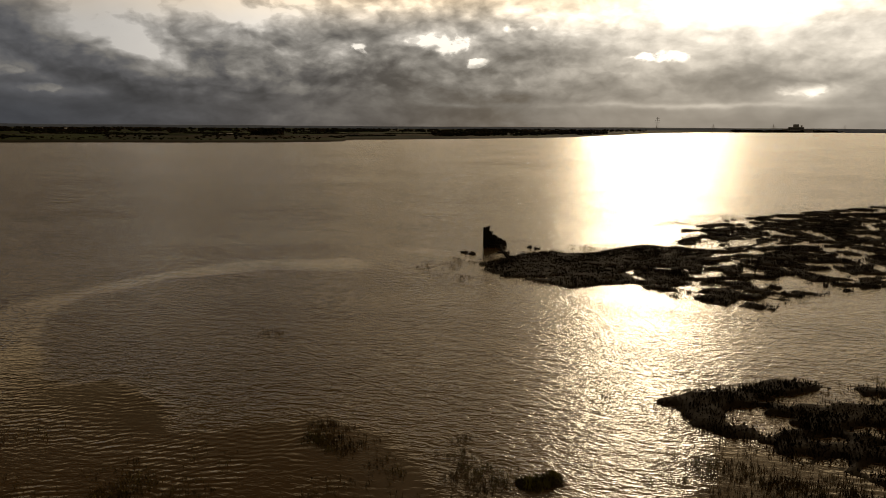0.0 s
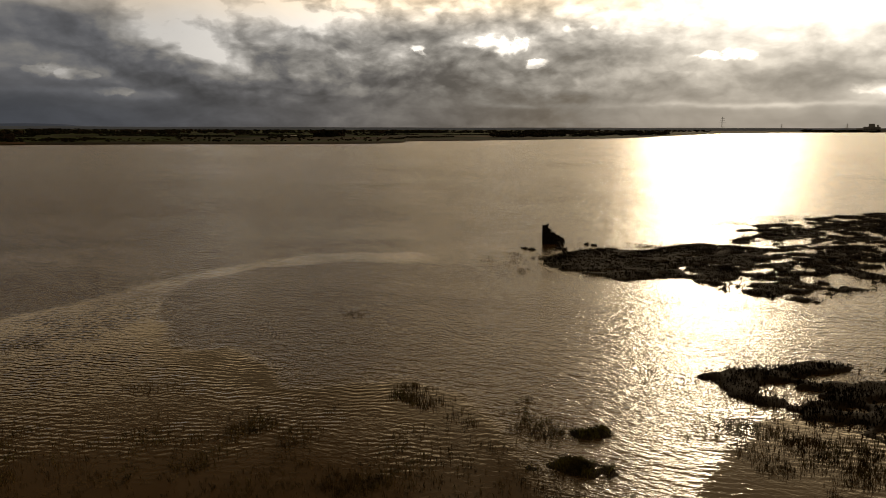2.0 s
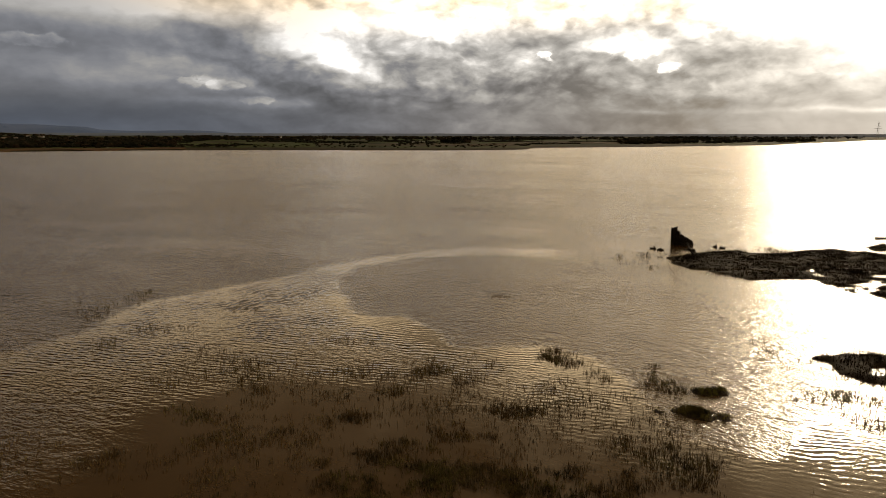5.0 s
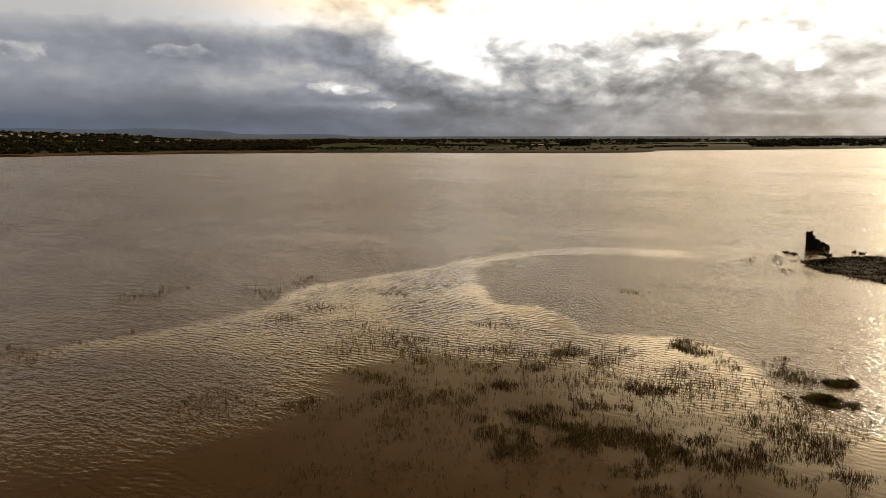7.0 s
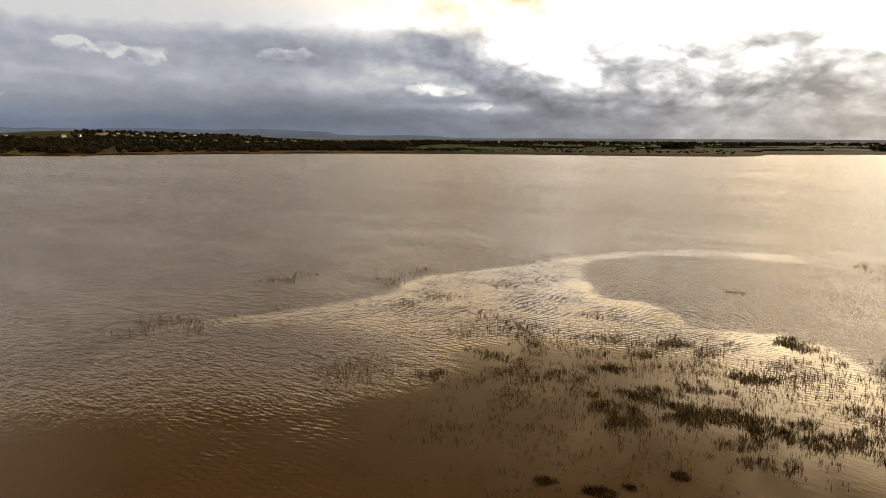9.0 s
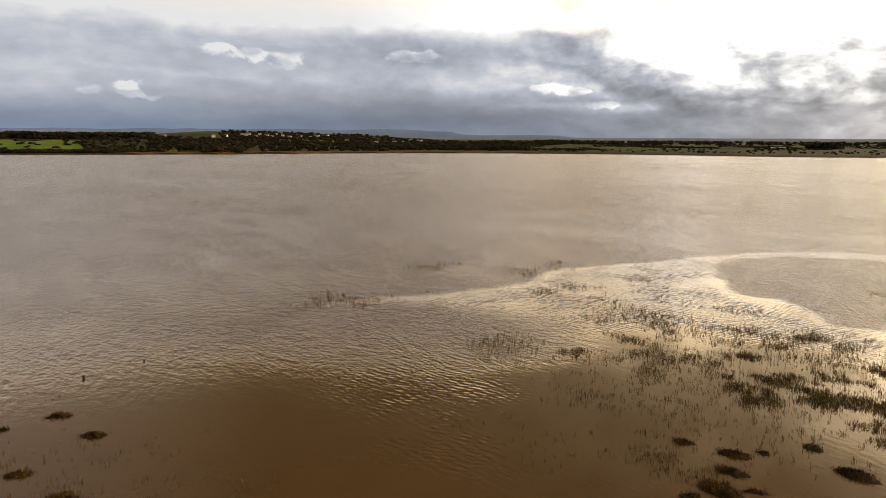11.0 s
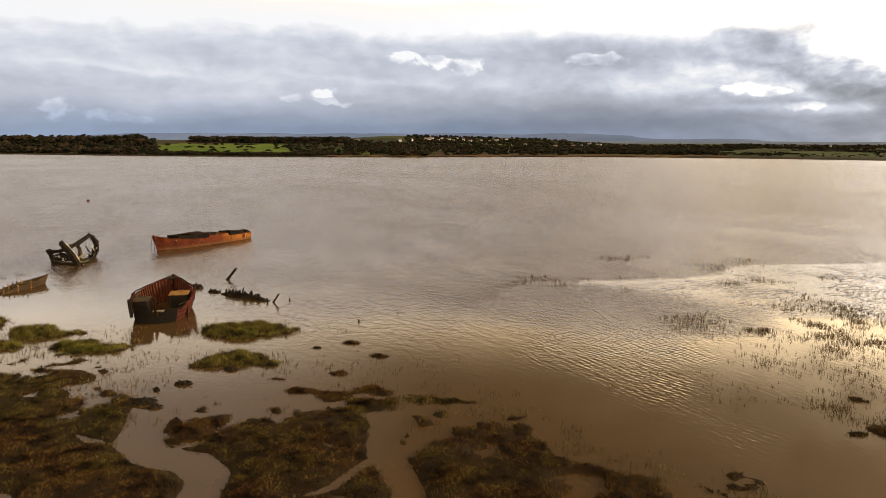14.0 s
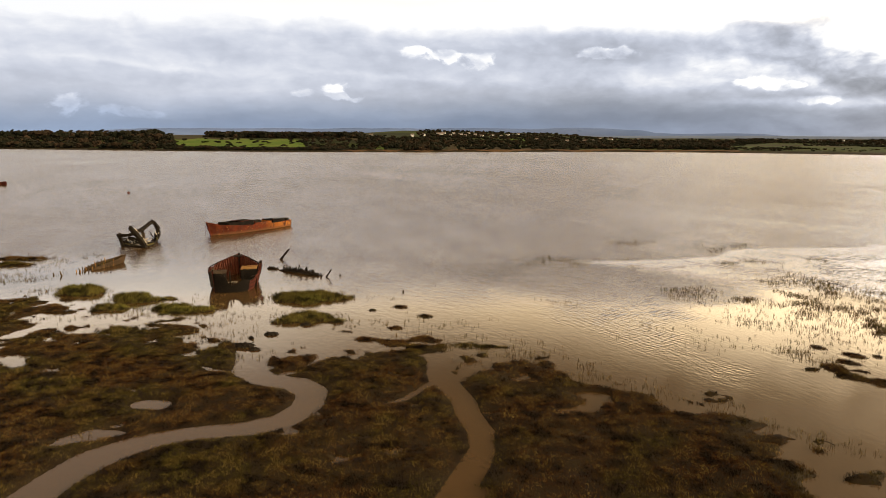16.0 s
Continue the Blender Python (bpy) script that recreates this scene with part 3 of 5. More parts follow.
# thin stands of stalks in the shallows: x, y, half length, half width, turn, stalks to the square metre
THICK_STANDS_A = [
    (-11.9, 23.2, 1.9, 1.9, 31, 60), (-10.4, 27.3, 2, 1.8, 26, 55), (-7.6, 23.5, 2.6, 1.6, 25, 60), (-12.7, 20.1, 1.3, 1.2, 34, 50), (-11.1, 18.5, 1.5, 1, 34, 60), (-9.7, 31.5, 1.6, 0.9, 23, 60), (-16.6, 26.5, 0.8, 0.9, 34, 60),
    (-11.1, 42.2, 1.3, 1.3, 20, 60), (-9.2, 41.9, 1.4, 1, 18, 45), (-3.3, 41.3, 1.8, 2.1, 12, 50), (-3.9, 26.3, 1.3, 1.9, 17, 45), (-4.1, 23.6, 1.3, 1.1, 19, 50), (-5.7, 20.4, 1.8, 1.5, 24, 50), (-4, 19.7, 1.7, 0.9, 21, 45),
]
THICK_STANDS_B = [
    (-0.8, 25.5, 1.5, 2, 13, 45), (-16.7, 35.3, 1.1, 1.2, 28, 40), (-17.3, 31, 1.2, 0.9, 31, 45), (-14.1, 34.9, 1.3, 1.1, 26, 30), (-6.5, 41.1, 1.8, 1.2, 15, 20), (0.5, 29, 1.7, 2.7, 10, 40), (3.7, 26.3, 1.3, 1.6, 6, 40),
]
OPEN_STANDS_A = [
    (-24.7, 16, 1.5, 0.9, 52, 35), (-19, 22.1, 2.4, 1.4, 40, 30), (-19.4, 17.9, 0.5, 0.4, 45, 40), (-28.5, 12.1, 2.8, 2.6, 59, 12), (-26.2, 38.4, 1.4, 1.3, 35, 16), (-42.1, 28, 1.2, 1.3, 53, 22), (-41.8, 32.8, 1.5, 1.6, 49, 26),
    (-53.7, 35.4, 3.8, 2.5, 54, 10), (-53.6, 41.4, 2, 2, 50, 20), (-61.2, 25.8, 2.6, 1.9, 63, 20), (-48, 17.1, 1.6, 1, 65, 18), (-49.5, 9.3, 2.8, 2.4, 72, 14), (-42.7, 14.7, 1.9, 1.5, 64, 12), (-40.7, 41.1, 0.8, 1.3, 44, 14),
]
OPEN_STANDS_B = [
    (-22.3, 57.6, 1.2, 0.9, 24, 20), (-25.8, 22.3, 1.2, 1.2, 46, 16), (-26.3, 27.5, 2.2, 2.5, 43, 14), (-24, 23.8, 2.4, 1.8, 44, 10),
]
LOOSE_STANDS = [
    (-15.2, 19, 7.2, 7.2, 39, 5), (-12.3, 30.4, 8.6, 6.8, 26, 8), (-5.9, 28.5, 6.4, 6.7, 19, 9), (-8.3, 19.4, 7.5, 4.1, 29, 7), (-0.9, 32.6, 3.4, 6.4, 11, 10), (-16.9, 14, 3.7, 4.3, 46, 3), (-25.8, 28.8, 6.1, 5.7, 41, 6),
    (-19.9, 30.2, 5, 4.6, 35, 8), (-3.9, 35.9, 3.7, 6.2, 14, 8),
]
OUTER_STANDS = [
    (-16.5, -2.9, 0.8, 0.7, 60, 25), (-49.1, 6.8, 2.9, 2.2, 67, 20), (-52.1, 32.9, 2.1, 2.9, 51, 14), (-59.4, 24.3, 1.8, 1.5, 59, 20), (-29.9, 27.7, 3.3, 6.6, 42, 8), (-19.5, 19.9, 2.7, 2.2, 39, 10), (-28.1, -2.8, 1.6, 2.2, 67, 4),
    (-19.1, 1.2, 1.4, 2.6, 57, 3), (-14.1, 3.5, 1.9, 3.1, 49, 4), (-9.5, 7.1, 1.4, 1.5, 39, 30), (-7.5, 6.9, 1.5, 1, 37, 25), (-11.5, 13.3, 4.4, 4.9, 36, 5),
]
EDGE_STANDS_A = [
    (-22.2, 57, 1.6, 0.5, 20, 12), (-78.8, -5.2, 3, 0.6, 75, 5), (-72.4, 2.2, 2, 0.5, 75, 4), (-29, -27, 5, 2.2, 75, 6), (-26, -20, 5, 2.5, 60, 5), (-33, -33.5, 5, 3, 75, 7), (-13.5, 88, 4.5, 3, 60, 10),
    (3, 101, 9, 3, 20, 10), (14, 131, 7, 2.5, 50, 8), (2.5, 53.3, 1.8, 0.8, 20, 9), (5, 50.5, 2.4, 1.6, 20, 8), (-16, -12.2, 4, 2.5, 50, 6), (-8, -8.4, 4, 1.4, 40, 5), (-69, -59, 8, 4, 60, 3),
]
EDGE_STANDS_B = [
    (-7, 93, 7, 2.5, 45, 12), (6, 104, 8, 3, 25, 12), (8.5, 80, 7, 2, 0, 9), (-4, 80.5, 7, 1.6, 0, 9), (20, 140, 9, 3, 50, 9), (12, 44.5, 6, 2.5, 150, 14), (13, 55.5, 6, 1.6, 20, 12),
    (9, 46.5, 5, 2.5, 160, 9), (-24.8, -14.5, 3, 2, 60, 4), (-19.5, -36, 3.2, 1.6, 70, 16), (-15.5, -34.8, 1.8, 0.8, 60, 14), (-8.7, -41.2, 1.6, 0.9, 30, 22), (-21.5, -18, 3, 2, 65, 8), (-12.5, -13.8, 4, 1.2, 60, 9),
]
EDGE_STANDS_C = [
    (-72, -60, 9, 3, 60, 9), (-58, -58.5, 4, 2, 60, 12), (-64, -62, 6, 2.5, 60, 8),
]
FRINGE_STANDS = [
    (11.5, 41, 5, 2.5, 160, 34), (16, 40, 5, 3, 160, 34), (-68, -58, 5, 3, 100, 10), (-56, -56, 3.5, 2.5, 100, 14), (-48.5, -50.5, 3, 2.5, 100, 18), (-40, -41, 4, 2.5, 95, 18), (-34.5, -37, 3.5, 3, 95, 16), (-36, -46.5, 4, 1.8, 100, 14), (-27, -36, 4, 2.5, 90, 14),
    (-21, -34.5, 2.5, 1.5, 80, 18), (-14.5, -13, 3.5, 1.5, 55, 20), (-10, -10.8, 3, 1.2, 45, 18), (-5, -7.6, 3, 1.2, 45, 14), (1, -4.6, 4, 1, 30, 12),
]
STANDS = THICK_STANDS_A + THICK_STANDS_B + OPEN_STANDS_A + OPEN_STANDS_B + LOOSE_STANDS + OUTER_STANDS + EDGE_STANDS_A + EDGE_STANDS_B + EDGE_STANDS_C + FRINGE_STANDS


def ramp(v, lo, hi):
    k = np.clip((v - lo) / (hi - lo), 0, 1)
    return k * k * (3 - 2 * k)


def oval(x, y, cx, cy, a, b, turn):
    c, s = math.cos(radians(turn)), math.sin(radians(turn))
    u, v = (x - cx) * c + (y - cy) * s, -(x - cx) * s + (y - cy) * c
    return 1 - np.sqrt((u / a) ** 2 + (v / b) ** 2)


def lumpy(x, y):
    return fbm(x, y, 5.0, 3, 3) * 0.6 + fbm(x, y, 1.0, 3, 52) * 2.1 - 0.04


def tussock_depth(x, y, item, lumps):
    cx, cy, a, b, turn, h = item
    return oval(x, y, cx, cy, a, b, turn) * min(a, b) + lumps * min(1.0, 0.25 + min(a, b) * 0.5)


def marsh_depth(x, y):
    """How far inside a bank a place lies, in metres; negative in open water."""
    rag = fbm(x, y, 5.0, 5, 3) * 2.2 + fbm(x, y, 1.2, 3, 9) * 0.7
    best = np.full(x.shape, -50.0)
    for name, corners in BANKS.items():
        d = inside_distance(x, y, corners)
        if name in ("spit", "shore"):
            u, v = x * 0.9 + y * 0.42, y * 0.9 - x * 0.42
            pools = fbm(u * 0.8, v * 1.2, 1.9, 4, 21) + 0.35 * fbm(u, v, 0.9, 2, 24)
            wet = 0.12 - 0.21 * ramp(x, 0, 14) if name == "spit" else -0.01
            d = np.minimum(d, 1.5 - np.clip(pools - wet, 0, 1) * 16.0) + rag * 1.5
            if name == "shore":
                d = np.minimum(d, 3.0)
        else:
            bare = fbm(x, y, 1.9, 4, 40) + 0.25 * fbm(x, y, 6.0, 2, 44)
            margin = 1 - ramp(d, 0.5, 6.5)
            d = np.minimum(d, 1.5 - np.clip(bare - 0.19 + 0.24 * margin, 0, 1) * 26) + rag * 1.0
            d = np.maximum(d, (fbm(x, y, 1.5, 3, 50) - 0.13) * 5 - np.maximum(0, -d) * 0.30 - 0.02)
        best = np.maximum(best, d)
    lumps = lumpy(x, y)
    for item in TUSSOCKS:
        best = np.maximum(best, tussock_depth(x, y, item, lumps))
    for line in CREEKS:
        best = np.minimum(best, line_distance(x + rag * 0.18, y - rag * 0.15, line))
    return best


def bank_height(depth, x, y):
    lump = fbm(x, y, 1.3, 3, 60) * 0.26
    rise = np.clip(depth / 0.55, -1, 1)
    return np.where(depth > 0, 0.10 * rise + 0.05 * np.clip(depth, 0, 2) + lump * np.clip(rise, 0, 1), 0.5 * np.clip(depth / 1.2, -1, 0)) + 0.012


def axis(edges, fine):
    """Line places: fine inside the two inner edges, ever wider outside."""
    lo, hi = edges
    mid = np.arange(lo, hi + 1e-6, fine)
    out, step, at = [], fine, 0.0
    while at < 4900:
        step *= 1.45
        at += step
        out.append(at)
    out = np.array(out)
    return np.concatenate([lo - out[::-1], mid, hi + out])


def make_ground_sheet():
    xs, ys = axis((-52, 44), 0.34), axis((-62, 60), 0.36)
    ys = np.concatenate([ys[ys <= 60], np.arange(60.5, 190, 0.5), ys[ys > 190]])
    x, y = np.meshgrid(xs, ys)
    near = (x > -90) & (x < 120) & (y > -80) & (y < 215)
    z = np.full(x.shape, -0.9)
    z[near] = bank_height(marsh_depth(x[near], y[near]), x[near], y[near])
    ny, nx = x.shape
    i = (np.arange(ny - 1)[:, None] * nx + np.arange(nx - 1)[None]).ravel()
    faces = np.stack([i, i + 1, i + 1 + nx, i + nx], 1)
    ob = new("ground", from_arrays("ground", np.stack([x, y, z], -1).reshape(-1, 3), faces, GROUND, True))
    tagged(ob, "dark wet saltmarsh mud banks cut by winding creeks", "mudbank", kind="structure")


make_ground_sheet()

# the shallows' edge, where the river's chop stops; the round pool in them that the wind still reaches; the stretch where wavelets run in
SHALLOWS = [(-14, 92), (-25, 88.3), (-39.5, 82), (-45.9, 70.3), (-47.2, 62.8), (-47.3, 52.6), (-49.1, 43), (-50.3, 38.9), (-48.8, 33.2), (-46.8, 29.6), (-46, 25.9), (-46.9, 21.4), (-47.1, 17.4), (-49.3, 11.6), (-49, 6), (-42, -4), (-32, -10),
            (-22, -14), (-8, -8), (10, 0), (30, 20), (30, 42), (8, 47), (-4, 47), (-9, 60), (-10, 76)]
POOL = [(-42.6, 57.8), (-37.3, 51.3), (-31.4, 45.7), (-28.5, 44.4), (-26.4, 46.1), (-22.4, 44.5), (-18.2, 40.9), (-11.8, 44), (-7.7, 43), (-4, 39), (0, 33), (4, 33), (8, 45), (6, 60), (-2, 90), (-14, 80), (-22.4, 81), (-32.8, 79), (-40.9, 71.3), (-43.9, 63.3)]
RUNNING = [(-51, 9), (-47, 25), (-50, 40), (-46, 60), (-40, 56), (-34, 47), (-28, 43), (-20, 41), (-8, 40), (-3, 36), (-8, 32), (-16, 31), (-24, 28), (-28, 21), (-27, 15), (-26, 9), (-20, 7), (-18, 3), (-12, 1), (-7, 1), (-2, -1), (-5, -4.5), (-14, -5), (-24, -6), (-34, -1), (-43, 3)]


def make_water_sheet():
    xs, ys = axis((-100, 40), 0.6), axis((-70, 100), 0.6)
    x, y = np.meshgrid(xs, ys)
    near = (x > -140) & (x < 130) & (y > -100) & (y < 220)
    px, py = x[near], y[near]
    rag = fbm(px, py, 6.0, 3, 101) * 2.4 + fbm(px, py, 1.6, 2, 105) * 0.9
    shallow = ramp(inside_distance(px, py, SHALLOWS) + rag, -0.9, 0.9) * (1 - ramp(inside_distance(px, py, POOL) + rag * 0.7, -0.5, 0.6))
    banks = np.maximum(inside_distance(px, py, BANKS["flat"]), inside_distance(px, py, BANKS["left"]))
    lee = ramp(banks + fbm(px, py, 9.0, 3, 109) * 8, -36, -8)
    pool = ramp(inside_distance(px, py, POOL), -0.5, 3.0)
    chop, fine, train = np.ones(x.shape), np.zeros(x.shape), np.zeros(x.shape)
    swell = ramp(np.hypot(x + 15, y - 20), 55, 130)
    ruffled = ramp(oval(px, py, -37, 6, 17, 11, 50) + rag * 0.06, -0.15, 0.35)
    shallow = shallow * ramp(py + rag * 2 + 0.25 * (px + 30), -16, 4)
    shallow = shallow * (1 - 0.45 * ramp(py, 44, 62)) * (1 - ramp(px, -32, -17) * ramp(py, 58, 68))
    shallow = shallow * (1 - 0.55 * ruffled)
    chop[near] = (1 - shallow) * (1 - 0.35 * pool) * (1 - 0.95 * lee)
    run = ramp(inside_distance(px, py, RUNNING) + rag * 1.2, -1.5, 2.5)
    train[near] = np.maximum(run, 0.5 * ramp(py, 24, 38)) * shallow * (1 - 0.6 * lee)
    fine[near] = np.clip(pool * (1 - shallow) * 0.8 + 0.16 * shallow * run + 0.6 * ruffled * (1 - lee) + 0.035 * lee * ramp(-banks, 0, 5), 0, 1)
    ny, nx = x.shape
    i = (np.arange(ny - 1)[:, None] * nx + np.arange(nx - 1)[None]).ravel()
    me = from_arrays("water", np.stack([x, y, x * 0], -1).reshape(-1, 3), np.stack([i, i + 1, i + 1 + nx, i + nx], 1), WATER)
    for name, values in (("chop", chop), ("fine", fine), ("train", train), ("swell", swell)):
        me.attributes.new(name, "FLOAT", "POINT").data.foreach_set("value", values.ravel().astype(np.float32))
    tagged(new("water", me), "broad rippled muddy brown estuary water reflecting the sky", "water", kind="structure")


make_water_sheet()


def blades(name, pts, base, tall, width, lean, per, material, label, seed, spread=0.12):
    """Many tufts of pointed blades, per blades to a tuft."""
    rng = np.random.default_rng(seed)
    n = len(pts)
    root = np.repeat(pts, per, 0) + rng.normal(0, spread, (n * per, 2))
    zb = np.repeat(base, per)
    h = np.repeat(tall, per) * rng.uniform(0.55, 1.15, n * per)
    turn = rng.uniform(0, 2 * np.pi, n * per)
    w = width * rng.uniform(0.6, 1.3, n * per) * (0.7 + 0.3 * np.repeat(tall, per) / max(tall.max(), 1e-6))
    tip = root + rng.normal(0, 1, (n * per, 2)) * (h * lean)[:, None] + np.array([-0.10, -0.06]) * h[:, None]
    side = np.stack([np.cos(turn), np.sin(turn)], 1) * w[:, None] / 2
    a = np.column_stack([root - side, zb - 0.06])
    b = np.column_stack([root + side, zb - 0.06])
    mid = root * 0.45 + tip * 0.55
    c = np.column_stack([mid + side * 0.8, zb + h * 0.62])
    d = np.column_stack([tip, zb + h])
    verts = np.stack([a, b, c, d], 1).reshape(-1, 3)
    k = np.arange(n * per) * 4
    faces = np.stack([k, k + 1, k + 2, k + 3], 1)
    ob = new(name, from_arrays(name, verts, faces, material))
    return tagged(ob, label, "grass", kind="stuff")


def scatter(lo, hi, per_metre, rng):
    n = int((hi[0] - lo[0]) * (hi[1] - lo[1]) * per_metre)
    return rng.uniform(lo, hi, (n, 2))


def make_turf():
    rng = np.random.default_rng(5)
    p = scatter((-50, -60), (11, -3), 76, rng)
    d = marsh_depth(p[:, 0], p[:, 1])
    thick = 0.62 + 0.9 * fbm(p[:, 0], p[:, 1], 2.0, 3, 33)
    p, d = p[(d > 0.05) & (rng.random(len(p)) < thick)], None
    d = marsh_depth(p[:, 0], p[:, 1])
    tall = 0.15 + 0.08 * np.clip(d, 0, 1) + 0.30 * fbm(p[:, 0], p[:, 1], 1.6, 4, 71)
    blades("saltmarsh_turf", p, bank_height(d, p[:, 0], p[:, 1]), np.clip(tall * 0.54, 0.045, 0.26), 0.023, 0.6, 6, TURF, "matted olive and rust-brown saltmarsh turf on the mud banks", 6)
    # coarser away from the creeks
    p = scatter((11, -62), (42, -2), 24, rng)
    d = marsh_depth(p[:, 0], p[:, 1])
    p, d = p[d > 0.05], d[d > 0.05]
    tall = np.clip(0.2 + 0.3 * fbm(p[:, 0], p[:, 1], 1.6, 4, 71), 0.06, 0.45)
    blades("saltmarsh_turf", p, bank_height(d, p[:, 0], p[:, 1]), tall, 0.06, 0.5, 6, TURF, "matted rust-brown saltmarsh turf inland of the creeks", 12, 0.2)
    p = scatter((-16, 40), (75, 190), 9, rng)
    p = p[(p[:, 1] > 72) | ((p[:, 0] > 3) & (p[:, 1] < 62))]
    d = marsh_depth(p[:, 0], p[:, 1])
    p = p[d > 0.0]
    d = marsh_depth(p[:, 0], p[:, 1])
    tall = np.clip(0.17 + 0.34 * fbm(p[:, 0], p[:, 1], 2.4, 3, 72), 0.05, 0.38)
    # spit and shore tufts take the turf colour darkened for backlight
    blades("saltmarsh_turf", p, bank_height(d, p[:, 0], p[:, 1]), tall, 0.10, 0.5, 5, BACKLIT_TURF, "tufted saltmarsh grass on the low spit, coloured dark as backlit", 7, 0.25)


def make_stalks():
    rng = np.random.default_rng(8)
    allp, allh = [], []
    halo = [(cx, cy, a * 1.3, b * 1.5, turn, 7) for cx, cy, a, b, turn, h in TUSSOCKS if h > 0.28]
    for cx, cy, a, b, turn, density in STANDS + halo:
        p = scatter((cx - 1.7 * max(a, b), cy - 1.7 * max(a, b)), (cx + 1.7 * max(a, b), cy + 1.7 * max(a, b)), density * (1.35 if density > 32 else 0.8 if density > 14 else 0.9) * (0.5 if cx < -36 or cy < -6 else 1.0), rng)
        k = oval(p[:, 0], p[:, 1], cx, cy, a * 1.45, b * 1.2, turn) * 1.6 - 0.1 + fbm(p[:, 0], p[:, 1], 2.2, 3, 80) * 3.0 + fbm(p[:, 0], p[:, 1], 0.7, 2, 83) * 1.6
        q = p[rng.random(len(p)) < np.clip(k, 0, 1)]
        allp.append(q)
        allh.append(rng.uniform(0.08, 0.27, len(q)))
    p, h = np.concatenate(allp), np.concatenate(allh)
    keep = marsh_depth(p[:, 0], p[:, 1]) < 0.2
    blades("cordgrass_stalks", p[keep], np.zeros(keep.sum()), h[keep] * 1.15, 0.023, 0.16, 4, REED, "thin olive cordgrass stalks standing in shallow water", 9, 0.05)
    allp, allh, kind = [], [], []
    for cx, cy, a, b, turn, h in TUSSOCKS:
        r = max(a, b) * 1.25
        p = scatter((cx - r, cy - r), (cx + r, cy + r), 80, rng)
        k = tussock_depth(p[:, 0], p[:, 1], (cx, cy, a, b, turn, h), lumpy(p[:, 0], p[:, 1])) / min(a, b) + 0.08
        ok = (k > 0) & (rng.random(len(p)) < 0.16 + k * 1.4)
        allp.append(p[ok])
        allh.append(h * np.clip(0.42 + 0.8 * k[ok], 0.38, 0.95) * rng.uniform(0.6, 1.15, ok.sum()))
        kind.append(np.full(ok.sum(), h > 0.2))
    p, h, tall = np.concatenate(allp), np.concatenate(allh), np.concatenate(kind)
    z = np.maximum(bank_height(marsh_depth(p[:, 0], p[:, 1]), p[:, 0], p[:, 1]), 0.0)
    blades("cordgrass_clumps", p[tall], z[tall], h[tall], 0.024, 0.32, 6, CLUMP, "bright olive-green cordgrass clumps standing in the water", 10)
    low = ~tall
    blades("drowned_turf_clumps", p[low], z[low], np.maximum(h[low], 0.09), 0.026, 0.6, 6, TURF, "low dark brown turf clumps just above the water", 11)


make_turf()
make_stalks()


# ---- the far bank: saltings, fields, woods, a village, hills ----
SHORE = [(-2900, -2300), (-1500, -900), (-893, -292), (-824, -189), (-746, -95), (-684, 16), (-652, 120), (-645, 215), (-640, 290), (-618, 365), (-575, 440), (-500, 510), (-455, 542), (-400, 565), (-338, 604), (-290, 655), (-284, 700),
         (-302, 748), (-318, 778), (-271, 832), (-203, 945), (-90, 1190), (2, 1755), (68, 2204), (140, 2600), (355, 3191), (1253, 4250), (3100, 3500)]


def smooth_line(points, gap):
    out = []
    for a, b in zip(points, points[1:]):
        n = max(1, int(math.dist(a, b) / gap))
        out += [(a[0] + (b[0] - a[0]) * k / n, a[1] + (b[1] - a[1]) * k / n) for k in range(n)]
    p = np.array(out + [points[-1]])
    for _ in range(2):
        p[1:-1] = p[1:-1] * 0.5 + (p[:-2] + p[2:]) * 0.25
    return p


SHORE_FINE = smooth_line(SHORE, 14.0)
SHORE_AZ = np.degrees(np.arctan2(-SHORE_FINE[:, 0], SHORE_FINE[:, 1]))
SHORE_R = np.hypot(SHORE_FINE[:, 0], SHORE_FINE[:, 1])


def land_height(x, y, d):
    """The far land's height, d metres behind the waterline."""
    az = np.degrees(np.arctan2(-x, y))
    rise = 2.0 + 8.5 * ramp(az, 62, 82) + 2.0 * ramp(az, 30, 55)
    upland = 2.0 + 17.0 * ramp(az, 56, 66) - 15.0 * ramp(az, 76, 84)
    h = np.where(d < 5, -0.5 + 1.5 * d / 5, 1.0 + 0.4 * ramp(d, 5, 60))
    return h + rise * ramp(d, 45, 300) + upland * ramp(d, 350, 1200) + fbm(x, y, 160, 3, 90) * 3.0 * ramp(d, 60, 300) + fbm(x, y, 25, 2, 95) * 0.7 * ramp(d, 3, 30)


def shore_radius(az):
    order = np.argsort(SHORE_AZ)
    return np.interp(az, SHORE_AZ[order], SHORE_R[order])


def land_at(az, d):
    r = float(shore_radius(az)) + d
    x, y = -r * math.sin(radians(az)), r * math.cos(radians(az))
    return x, y, float(land_height(np.array([x]), np.array([y]), np.array([float(d)]))[0])


